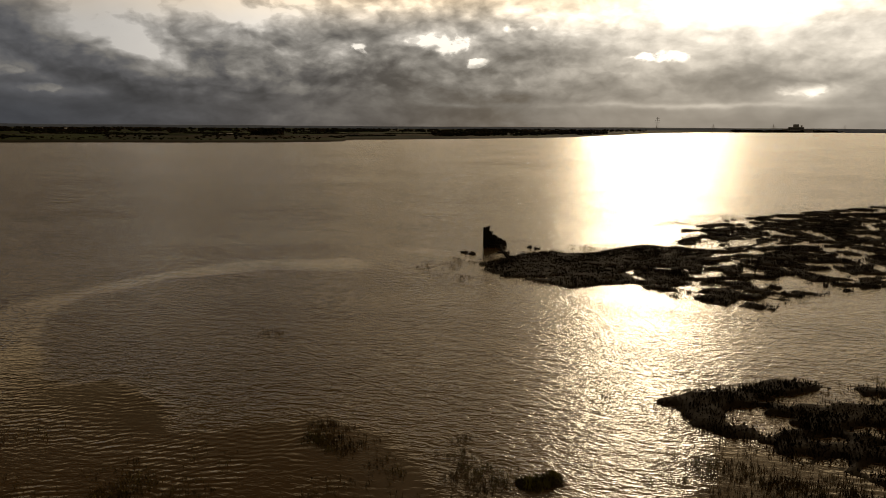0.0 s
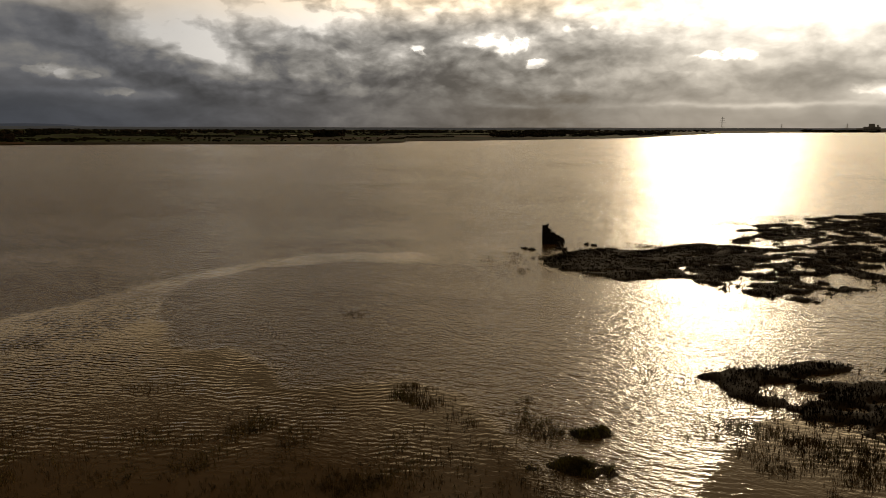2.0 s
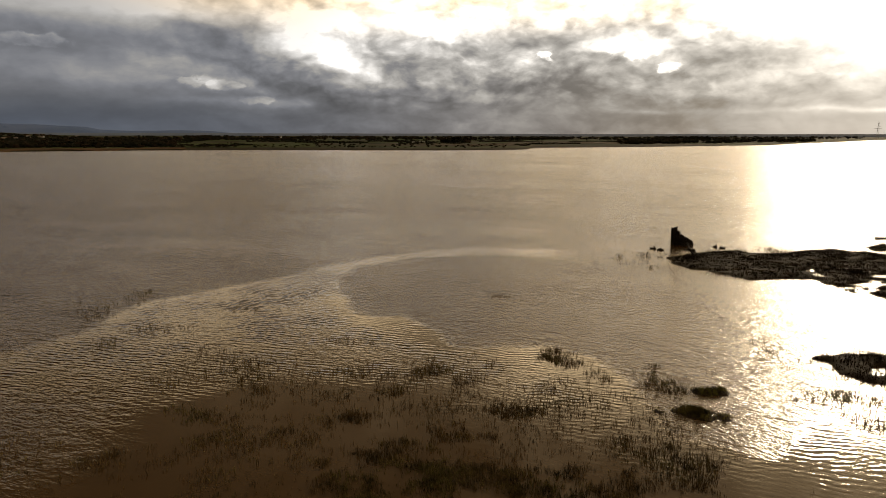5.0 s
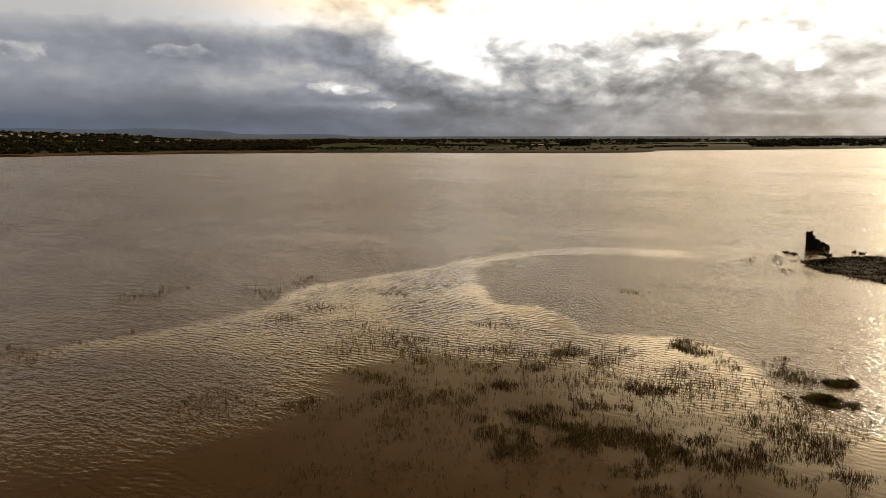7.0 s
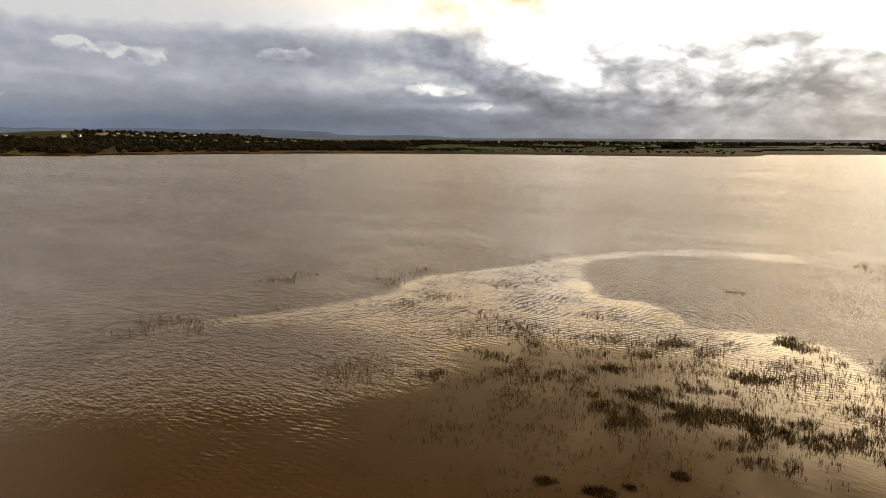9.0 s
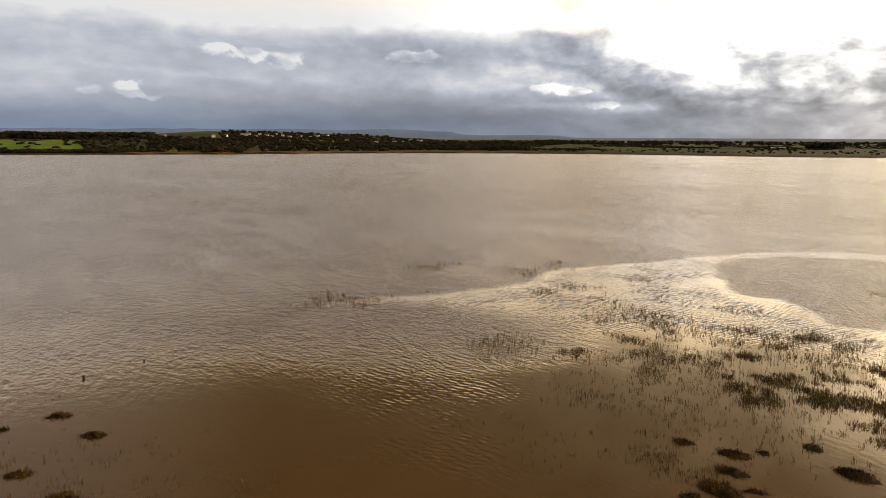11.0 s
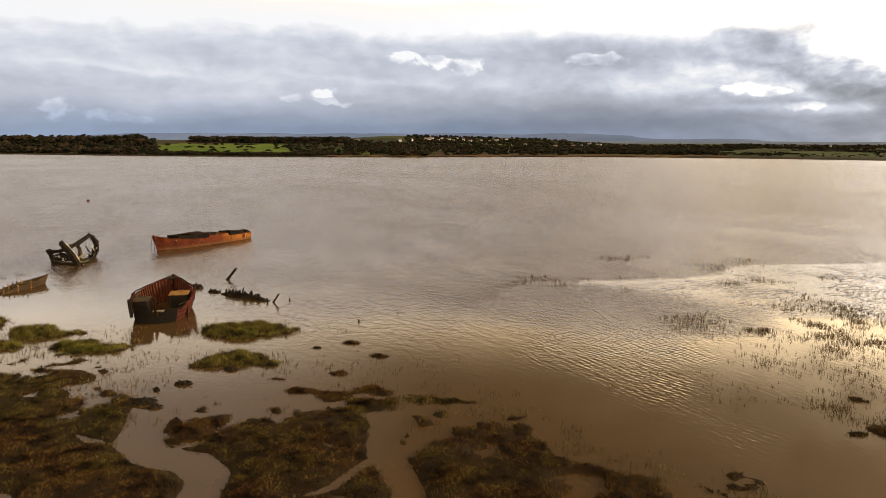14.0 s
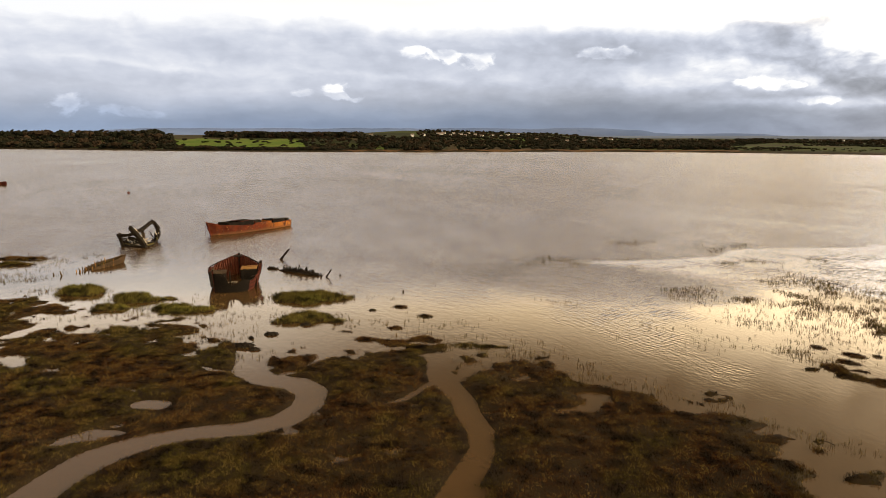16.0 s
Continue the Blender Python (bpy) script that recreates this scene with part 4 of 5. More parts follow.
def make_far_bank():
    deeps = [0, 3, 7, 16, 30, 50, 80, 115, 155, 200, 260, 330, 420, 540, 700, 900, 1200, 1700, 2400, 3300]
    rows = []
    for d in deeps:
        k = 1 + d / SHORE_R
        x, y = SHORE_FINE[:, 0] * k, SHORE_FINE[:, 1] * k
        over = np.hypot(x, y) > 4650
        s = np.where(over, 4650 / np.hypot(x, y), 1)
        x, y = x * s, y * s
        rows.append(np.column_stack([x, y, land_height(x, y, np.full(len(x), float(d)))]))
    verts, n = np.concatenate(rows), len(SHORE_FINE)
    for name, r0, r1, material, label in (("far_salting", 0, 5, SALTING, "brown salting and reed edge along the opposite bank"), ("far_land", 5, len(deeps) - 1, LAND, "hedged green and brown fields behind the opposite bank")):
        faces = [(r * n + i, r * n + i + 1, (r + 1) * n + i + 1, (r + 1) * n + i) for r in range(r0, r1) for i in range(n - 1)]
        used = verts[r0 * n:(r1 + 1) * n]
        tagged(new(name, from_arrays(name, used, [tuple(v - r0 * n for v in f) for f in faces], material, True)), label, "land", kind="structure")


make_far_bank()


def make_field(az0, az1, d0, d1, material, label):
    rows = []
    for j in range(9):
        d = d0 + (d1 - d0) * j / 8
        row = []
        for i in range(25):
            x, y, z = land_at(az0 + (az1 - az0) * i / 24, d + 14 * math.sin(i * 0.9 + j))
            row.append((x, y, z + 0.5))
        rows.append(row)
    bm = bmesh.new()
    sheet(bm, rows)
    ob = part("field", bm, material)
    tagged(ob, label, "field", kind="structure")


PASTURE = mottled("bright_pasture", (0.050, 0.085, 0.014), (0.075, 0.100, 0.020), (0.036, 0.052, 0.013), 0.02, 0.9, 0.1)
STUBBLE = mottled("pale_stubble", (0.055, 0.040, 0.022), (0.042, 0.031, 0.017), (0.030, 0.022, 0.013), 0.03, 0.9, 0.1)
SEDGE = mottled("russet_sedge", (0.075, 0.042, 0.020), (0.055, 0.032, 0.016), (0.10, 0.065, 0.032), 0.03, 0.9, 0.1)
MEADOW = mottled("dull_meadow", (0.026, 0.036, 0.010), (0.036, 0.043, 0.013), (0.022, 0.024, 0.010), 0.02, 0.9, 0.1)
for az0, az1, d0, d1, m, label in (
    (97.3, 86.4, 70, 225, PASTURE, "bright green pasture sloping down to hedges"), (81.5, 79.5, 60, 160, PASTURE, "small green pasture between shore bushes"),
    (68.2, 66.6, 520, 700, PASTURE, "small green field below the village"), (84, 74, 10, 34, SEDGE, "pale russet grass strip along the shore"),
    (52, 40, 60, 250, MEADOW, "flat green meadow behind the salting"), (36, 24, 260, 420, MEADOW, "flat green meadow with dark hedges"),
    (33, 14, 520, 800, MEADOW, "long green field under the skyline"), (74, 50, 9, 40, SEDGE, "russet reedy strip along the shore"), (86, 75, 95, 150, MEADOW, "dull green slope between bushes"),
    (30, 12, 160, 230, STUBBLE, "pale brown grazing strip"), (48, 36, 330, 520, MEADOW, "dull green meadow between hedges"),
):
    make_field(az0, az1, d0, d1, m, label)


def crown_templates(count=6):
    out = []
    rng = random.Random(14)
    for _ in range(count):
        bm = bmesh.new()
        for k in range(8):
            at = Vector((rng.uniform(-0.42, 0.42), rng.uniform(-0.42, 0.42), 0.45 + rng.uniform(-0.32, 0.36)))
            made = bmesh.ops.create_icosphere(bm, subdivisions=1, radius=rng.uniform(0.13, 0.32), matrix=Matrix.Translation(at))
            for v in made["verts"]:
                v.co += Vector((rng.gauss(0, .08), rng.gauss(0, .08), rng.gauss(0, .08)))
        bmesh.ops.triangulate(bm, faces=bm.faces)
        bm.verts.index_update()
        out.append((np.array([v.co[:] for v in bm.verts]), np.array([[v.index for v in f.verts] for f in bm.faces])))
        bm.free()
    return out


def make_wood(spots, name, label, material, seed):
    """Many far crowns in one mesh; a spot is az, depth, width, height."""
    rng = np.random.default_rng(seed)
    shapes = crown_templates()
    verts, faces, at = [], [], 0
    for az, d, w, h in spots:
        x, y, z = land_at(az, d)
        v, f = shapes[rng.integers(len(shapes))]
        a = rng.uniform(0, 6.28)
        c, s = math.cos(a), math.sin(a)
        vv = np.column_stack([(v[:, 0] * c - v[:, 1] * s) * w + x, (v[:, 0] * s + v[:, 1] * c) * w + y, v[:, 2] * h + z - 0.6])
        verts.append(vv)
        faces.append(f + at)
        at += len(v)
    ob = new(name, from_arrays(name, np.concatenate(verts), np.concatenate(faces), material))
    tagged(ob, label, "woodland", kind="stuff")


# woods: azimuths, depths behind the shore, height, how many
WOODS = [
    (113, 96.5, 25, 300, 7.5, 620), (112, 97.2, 180, 320, 11.5, 150), (75, 66, 560, 820, 5.5, 240), (67, 58, 250, 420, 5.5, 200), (97, 93, 18, 70, 4.5, 110), (93.5, 81, 270, 400, 9, 460), (93, 84.6, 15, 55, 4.0, 260), (86.5, 80, 26, 300, 4.2, 210), (81.5, 74.5, 80, 280, 5.8, 270), (78, 75, 15, 50, 7, 60),
    (76, 61, 110, 330, 4.5, 560), (76, 62, 500, 1000, 6.5, 340), (66, 51, 90, 230, 6.5, 480), (62, 40, 420, 900, 6, 420), (58, 46, 60, 130, 4, 90),
    (50, 20, 700, 1500, 7, 520), (29.2, 27.4, 380, 420, 11, 40), (25, 8, 700, 1400, 7, 300), (15, 1, 130, 420, 7, 330), (47, 24, 60, 200, 2.6, 160), (12, -2, 600, 1500, 8, 200),
]
rng = random.Random(31)
bare, spots = [], []
for az0, az1, d0, d1, h, n in WOODS:
    for _ in range(n):
        tall = h * rng.uniform(0.6, 1.1)
        d = rng.uniform(d0, d1)
        (bare if rng.random() < 0.25 else spots).append((rng.uniform(az1, az0), d, tall * rng.uniform(0.8, 1.7), tall))
for k in range(46):
    bushy = (rng.uniform(86, 98), rng.choice((72, 80, 120, 170, 205, 215)) + rng.uniform(-14, 14))
    spots.append((bushy[0], bushy[1], rng.uniform(4, 9), rng.uniform(2.0, 4.6)))
for k in range(70):
    spots.append((rng.uniform(62, 86), rng.uniform(18, 130), rng.uniform(5, 11), rng.uniform(2.5, 6.5)))
for k in range(34):
    az0, d0 = rng.uniform(8, 62), rng.uniform(120, 900)
    for i in range(44):
        spots.append((az0 + i * 0.12, d0 + i * rng.uniform(-1, 1), rng.uniform(3, 7), rng.uniform(1.6, 3.4)))
make_wood(spots, "far_woodland", "dark evergreen and winter woodland on the opposite bank", WOOD_FAR, 41)
WOOD_BARE = mottled("bare_wood", (0.014, 0.010, 0.006), (0.024, 0.016, 0.010), (0.010, 0.008, 0.005), 0.02, 0.9, 0.4)
make_wood(bare, "bare_woodland", "brown leafless trees and scrub on the opposite bank", WOOD_BARE, 42)
far_side = [(rng.uniform(-16, -8.2), rng.uniform(30, 300), rng.uniform(14, 34), rng.uniform(7, 13)) for _ in range(160)] + [(rng.uniform(-19, -9), rng.uniform(30, 200), rng.uniform(14, 34), rng.uniform(6, 10)) for _ in range(120)]
make_wood(far_side, "low_skyline_trees", "low dark trees along the far estuary mouth", WOOD_FAR, 43)


def make_hills(name, radius, crest, material, label):
    """A far ridge; crest gives azimuth and height of its line."""
    azs = np.linspace(crest[0][0], crest[-1][0], 160)
    hs = np.interp(azs, [c[0] for c in crest], [c[1] for c in crest]) * (1 + fbm(azs * 10, azs * 0, 30, 4, 7) * 0.25)
    rows = []
    for r, k in ((radius, -0.1), (radius + 60, 0.55), (radius + 120, 1.0), (radius + 240, 0.6)):
        rows.append([(-r * math.sin(radians(a)), r * math.cos(radians(a)), h * k) for a, h in zip(azs, hs)])
    bm = bmesh.new()
    sheet(bm, rows)
    ob = part(name, bm, material)
    for p in ob.data.polygons:
        p.use_smooth = True
    tagged(ob, label, "hills", kind="structure")


make_hills("backdrop_hills", 4480, [(46, 16), (48, 34), (50, 37), (54, 34), (56, 40), (57, 58), (61, 68), (67, 66), (74, 70), (82, 64), (90, 66), (97, 58), (104, 30), (112, 26)], HILL, "long hills under low cloud, tinted blue-grey for haze")
make_hills("backdrop_rise", 4250, [(112, 24), (90, 22), (70, 24), (57, 26), (44, 24), (30, 22), (15, 21), (0, 20), (-10, 20), (-30, 21)], HILL_NEAR, "low rise along the horizon, tinted pale for haze")


def house_mesh(wide, deep, tall, pitch):
    wall = bmesh.new()
    x, y = wide / 2, deep / 2
    base = [wall.verts.new(p) for p in ((-x, -y, -2), (x, -y, -2), (x, y, -2), (-x, y, -2))]
    top = [wall.verts.new(p) for p in ((-x, -y, tall), (x, -y, tall), (x, y, tall), (-x, y, tall))]
    ridge = [wall.verts.new((-x, 0, tall + pitch)), wall.verts.new((x, 0, tall + pitch))]
    for i in range(4):
        j = (i + 1) % 4
        wall.faces.new((base[i], base[j], top[j], top[i]))
    wall.faces.new((top[0], ridge[0], top[3]))
    wall.faces.new((top[1], top[2], ridge[1]))
    roof = bmesh.new()
    for s in (-1, 1):
        sheet(roof, [[(-x - .4, s * (y + .5), tall - .35), (x + .4, s * (y + .5), tall - .35)], [(-x - .4, 0, tall + pitch + .12), (x + .4, 0, tall + pitch + .12)]], 0.22)
    stack = bmesh.new()
    box(stack, (x * .55, -.45, tall + pitch * .6), (x * .55 + .9, .45, tall + pitch + 1.2), 0.05)
    return wall, roof, stack


def make_house(wide, deep, tall, pitch, label):
    ob = thing("house", Matrix(), label, "house", "village houses on the far bank")
    wall, roof, stack = house_mesh(wide, deep, tall, pitch)
    part("wall", wall, WHITE_WALL, ob)
    top = part("roof", roof, ROOF, ob)
    part("chimney", stack, ROOF, top)
    for k in range(3):
        bm = bmesh.new()
        cx = (k - 1) * wide * 0.3
        box(bm, (cx - .6, -deep / 2 - .05, tall * .5), (cx + .6, -deep / 2 + .05, tall * .5 + 1.3), 0.01)
        part("window", bm, PANE, ob)
    return ob


first = make_house(11, 8, 5.4, 2.8, "white rendered house with a dark pitched roof")
second = make_house(17, 9, 4.6, 3.2, "long pale farmhouse with a dark pitched roof")
rng = random.Random(77)
places = [(az, d) for az, d in [(74.2, 640), (73.8, 700), (73.3, 620), (72.9, 760), (72.4, 690), (72.0, 640), (71.6, 800), (71.1, 720), (70.6, 650), (70.2, 780), (69.6, 700), (68.9, 660), (68.3, 760), (67.4, 800), (66.0, 520), (63.6, 300), (62.9, 330), (62.1, 300), (61.4, 420),
                                (60.6, 700), (59.8, 640), (57.5, 800), (80.4, 330), (91.9, 430), (47.2, 800), (44.3, 760), (42.8, 900), (40.1, 850), (38.3, 1000), (76.6, 560), (75.6, 600)]]
for k, (az, d) in enumerate(places):
    x, y, z = land_at(az, d)
    m = Matrix.Translation((x, y, z + 1.0)) @ pose(0, 0, 0, 0, 0, az + rng.uniform(-35, 35)) @ Matrix.Scale(0.72, 4)
    src = first if k % 4 else second
    if k < 2:
        (second if k == 0 else first).matrix_world = m
    else:
        copy_thing(src, m)


def make_shed(x, y, z, wide, deep, tall, turn):
    ob = thing("shed", pose(x, y, z, 0, 0, turn), "long low white shed on the far salting", "shed")
    bm = bmesh.new()
    box(bm, (-wide / 2, -deep / 2, -1), (wide / 2, deep / 2, tall), 0.05)
    part("wall", bm, WHITE_WALL, ob)
    bm = bmesh.new()
    sheet(bm, [[(-wide / 2 - .3, -deep / 2 - .3, tall), (wide / 2 + .3, -deep / 2 - .3, tall)], [(-wide / 2 - .3, 0, tall + .9), (wide / 2 + .3, 0, tall + .9)], [(-wide / 2 - .3, deep / 2 + .3, tall), (wide / 2 + .3, deep / 2 + .3, tall)]], 0.15)
    part("roof", bm, WHITE_WALL, ob)


make_shed(-512, 838, 2.2, 17, 7, 2.6, 31)
make_shed(-196, 1245, 2.0, 26, 9, 3.2, 8)


def make_works():
    """A stepped concrete block on the far skyline."""
    x, y, z = land_at(-12.5, 120)
    ob = thing("industrial_building", pose(x, y, z, 0, 0, -12), "tall stepped grey concrete works on the far skyline", "building")
    for name, lo, hi in (("main_block", (-36, -15, -3), (36, 15, 26)), ("tower", (-14, -12, 26), (12, 12, 40)), ("annex", (36, -12, -3), (76, 12, 15)), ("annex", (-64, -12, -3), (-36, 12, 18)), ("stair_tower", (20, -8, 26), (28, 8, 35))):
        bm = bmesh.new()
        box(bm, lo, hi, 0.3)
        part(name, bm, CONCRETE, ob)
    for row in range(3):
        for k in range(7):
            bm = bmesh.new()
            box(bm, (-32 + k * 9.6, -15.3, 4 + row * 7), (-26 + k * 9.6, -14.8, 7.5 + row * 7), 0.05)
            part("window", bm, PANE, ob)


make_works()


def make_mast(az, d, tall, label):
    x, y, z = land_at(az, d)
    ob = thing("lattice_mast", pose(x, y, z - 1, 0, 0, az), label, "mast", "masts on the skyline")
    for sx, sy in ((-1, -1), (1, -1), (1, 1), (-1, 1)):
        bm = bmesh.new()
        beam(bm, (sx * tall * .07, sy * tall * .07, 0), (sx * .3, sy * .3, tall), 1.0, 1.0)
        part("leg", bm, CONCRETE, ob)
    for k, span in ((0.62, 0.20), (0.76, 0.16), (0.9, 0.12)):
        bm = bmesh.new()
        beam(bm, (-tall * span, 0, tall * k), (tall * span, 0, tall * k), 0.8, 0.8)
        part("cross_arm", bm, CONCRETE, ob)


for az, d, tall in ((-2.7, 600, 62), (-11.0, 60, 40), (-6.8, 80, 36), (-15.6, 80, 40)):
    make_mast(az, d, tall, "thin grey lattice mast on the far skyline")


def make_small_boat(name, m, length, hull_colour, label, cabin):
    ob = thing(name, m, label, "boat", "small boats")
    bm = bmesh.new()
    rows = []
    for k in range(9):
        s = k / 8
        b = length * 0.17 * min(1, (1 - s) * 2.4 + 0.04) ** 0.7
        x, z = (s - 0.45) * length, length * (0.11 + 0.06 * s * s)
        rows.append([(x, -b, z), (x, -b * .8, 0.1), (x, 0, -0.25), (x, b * .8, 0.1), (x, b, z)])
    sheet(bm, rows, 0.05)
    part("hull", bm, hull_colour, ob)
    bm = bmesh.new()
    sheet(bm, [[(r[0][0], r[0][1] * .95, r[0][2] - .06), (r[4][0], r[4][1] * .95, r[4][2] - .06)] for r in rows], 0.04)
    part("deck", bm, WHITE_WALL, ob)
    if cabin:
        bm = bmesh.new()
        box(bm, (-length * .12, -length * .1, length * .1), (length * .15, length * .1, length * .27), 0.08)
        part("cabin", bm, WHITE_WALL, ob)


make_small_boat("motor_boat", pose(-668, 458, 0, 0, 0, 75), 7.5, WHITE_WALL, "small white motor boat off the far shore", True)
make_small_boat("rowing_boat", pose(-226, -107.5, 0, 0, 0, 60), 8.0, RUST_DARK, "low red hulled open boat with a pale deck", False)


def make_buoy():
    ob = thing("buoy", pose(-180, -61.5, 0), "small dark mooring buoy in open water", "buoy")
    bm = bmesh.new()
    bmesh.ops.create_uvsphere(bm, u_segments=12, v_segments=8, radius=0.38, matrix=Matrix.Translation((0, 0, 0.12)) @ Matrix.Diagonal((1, 1, 0.85, 1)))
    part("float", bm, RUST_DARK, ob)
    bm = bmesh.new()
    beam(bm, (0, 0, 0.4), (0, 0, 0.75), 0.08, 0.08)
    part("ring_post", bm, TAR, ob)


make_buoy()


# ---- wrecks ----
def hull_point(s, v, length, beam_half, sheer, stem_rake=0.9, stern_half=0.6, depth=0.5):
    """A point of a hull's side: s from stern 0 to bow 1, v from below the water 0 to the rail 1."""
    full = beam_half(s)
    z = -depth + (sheer(s) + depth) * v
    flare = 0.72 + 0.28 * (v**0.6)
    x = (s - 0.5) * length + stem_rake * max(0.0, s - 0.8) / 0.2 * v
    return x, full * flare, z


def piecewise(points):
    xs, ys = [p[0] for p in points], [p[1] for p in points]
    return lambda s: float(np.interp(s, xs, ys))


def side_sheet(side, s0, s1, v0, v1, shape, n=24, m=7, off=0.0, ragged=None):
    rows = []
    for i in range(n + 1):
        s = s0 + (s1 - s0) * i / n
        top = v1 if ragged is None else v1 * ragged(s)
        row = []
        for j in range(m + 1):
            x, y, z = hull_point(s, v0 + (top - v0) * j / m, **shape)
            row.append((x, side * max(0.0, y + off), z))
        rows.append(row)
    return rows


def make_barge():
    ob = thing("barge_wreck", pose(-91.9, -30.35, 0, 1.5, 0, -51) @ Matrix.Diagonal((1, 1, 0.93, 1)), "long rust-orange iron barge wreck afloat with black hatch coamings", "wreck")
    rng = random.Random(3)
    breadth = piecewise([(0, 1.25), (0.08, 1.8), (0.25, 2.15), (0.7, 2.15), (0.85, 1.65), (0.95, 0.75), (1, 0.1)])
    sheer = piecewise([(0, 1.12), (0.15, 1.05), (0.45, 1.15), (0.75, 1.40), (0.9, 1.75), (1, 2.35)])
    shape = dict(length=16.6, beam_half=breadth, sheer=sheer, stem_rake=0.8)
    dent = lambda s: 1.0 + 0.015 * math.sin(s * 60) + 0.01 * math.sin(s * 143)
    for side in (-1, 1):
        bm = bmesh.new()
        sheet(bm, side_sheet(side, 0, 1, 0, 1, shape, 40, 8, 0, dent), 0.05)
        part("hull_side", bm, RUST, ob)
        for v, h in ((0.97, 0.05), (0.62, 0.035)):
            bm = bmesh.new()
            rows = side_sheet(side, 0.01, 0.985, v - h, v, shape, 40, 1, 0.05)
            sheet(bm, rows, 0.07)
            part("rubbing_strake", bm, RUST, ob)
        # plate frames that show through
        for k in range(9):
            s = 0.03 + k * 0.031
            x, y, z = hull_point(s, 0.95, **shape)
            x2, y2, z2 = hull_point(s, 0.45, **shape)
            bm = bmesh.new()
            beam(bm, (x, side * (y + .015), z), (x2, side * (y2 + .02), z2), 0.07, 0.05, rng, 1, 0, 0.01)
            part("frame_rib", bm, RUST, ob)
    bm = bmesh.new()
    rows = []
    for k in range(9):
        s = 0.0
        x, y, z = hull_point(s, k / 8, **shape)
        rows.append([(x - 0.35 * (1 - abs(u)), u * y, z) for u in (-1, -.6, 0, .6, 1)])
    sheet(bm, rows, 0.05)
    part("stern_plate", bm, RUST, ob)
    bm = bmesh.new()
    rows = [[(hull_point(s, 0.9, **shape)[0], u * (hull_point(s, 0.9, **shape)[1] - .03), hull_point(s, 0.9, **shape)[2] + .06 * (1 - u * u)) for u in (-1, -.5, 0, .5, 1)] for s in np.linspace(0.005, 0.99, 30)]
    sheet(bm, rows, 0.04)
    part("deck", bm, RUST_DARK, ob, "dark rusted deck plates")
    bm = bmesh.new()
    beam(bm, (8.25, 0, -0.5), (9.15, 0, 2.45), 0.22, 0.3, rng, 1.1, 0, 0.02)
    part("stem_post", bm, RUST_DARK, ob)
    # hatch coamings: open black frames
    for x0, x1, z0, h, plate in ((0.6, 5.8, 1.15, 0.82, NEAR_BLACK), (-3.5, 0.3, 1.0, 0.42, RUST), (-5.6, -3.7, 0.95, 0.62, NEAR_BLACK)):
        wide = 1.45
        for name, lo, hi in (("coaming", (x0, -wide, z0 - .2), (x1, -wide + .08, z0 + h)), ("coaming", (x0, wide - .08, z0 - .2), (x1, wide, z0 + h)), ("coaming", (x0, -wide + .08, z0 - .2), (x0 + .08, wide - .08, z0 + h)), ("coaming", (x1 - .08, -wide + .08, z0 - .2), (x1, wide - .08, z0 + h))):
            bm = bmesh.new()
            box(bm, lo, hi, 0.015)
            part(name, bm, plate, ob, "rusty coaming plate" if plate is RUST else "black hatch coaming plate")
    for k in range(5):
        bm = bmesh.new()
        beam(bm, (0.9 + k * 0.5, -1.42, 2.00), (0.9 + k * 0.5, 1.42, 2.02 + rng.uniform(-.04, .05)), 0.36, 0.06, rng, 1, 0, 0.01)
        part("hatch_board", bm, TAR if k % 2 else RUST_DARK, ob)
    for x, y in ((-0.2, -1.1), (0.0, 0.9), (-3.8, -1.2), (-4.3, 0.9), (7.3, 0.4)):
        bm = bmesh.new()
        bmesh.ops.create_cone(bm, cap_ends=True, segments=10, radius1=0.14, radius2=0.12, depth=0.6, matrix=Matrix.Translation((x, y, 1.35)))
        bmesh.ops.create_cone(bm, cap_ends=True, segments=10, radius1=0.19, radius2=0.17, depth=0.08, matrix=Matrix.Translation((x, y, 1.65)))
        part("bollard", bm, RUST_DARK, ob)
    for x0, x1, h in ((-8.3, -7.7, 0.28), (-7.3, -6.0, 0.30), (1.0, 2.7, 1.0), (-1.8, -0.3, 0.62), (-0.4, 0.2, 0.5)):
        bm = bmesh.new()
        box(bm, (x0, -0.7, 0.95), (x1, 0.6, 1.15 + h), 0.06)
        part("winch_stump", bm, TAR, ob)
    for dy in (-0.25, 0.2):
        bm = bmesh.new()
        pts = [(9.0, dy, 2.1), (9.25, dy * 1.3, 1.4), (9.2, dy * 1.5, 0.6), (9.3, dy * 1.8, -0.2)]
        for a, b in zip(pts, pts[1:]):
            beam(bm, a, b, 0.05, 0.05)
        part("chain", bm, RUST_DARK, ob)


make_barge()


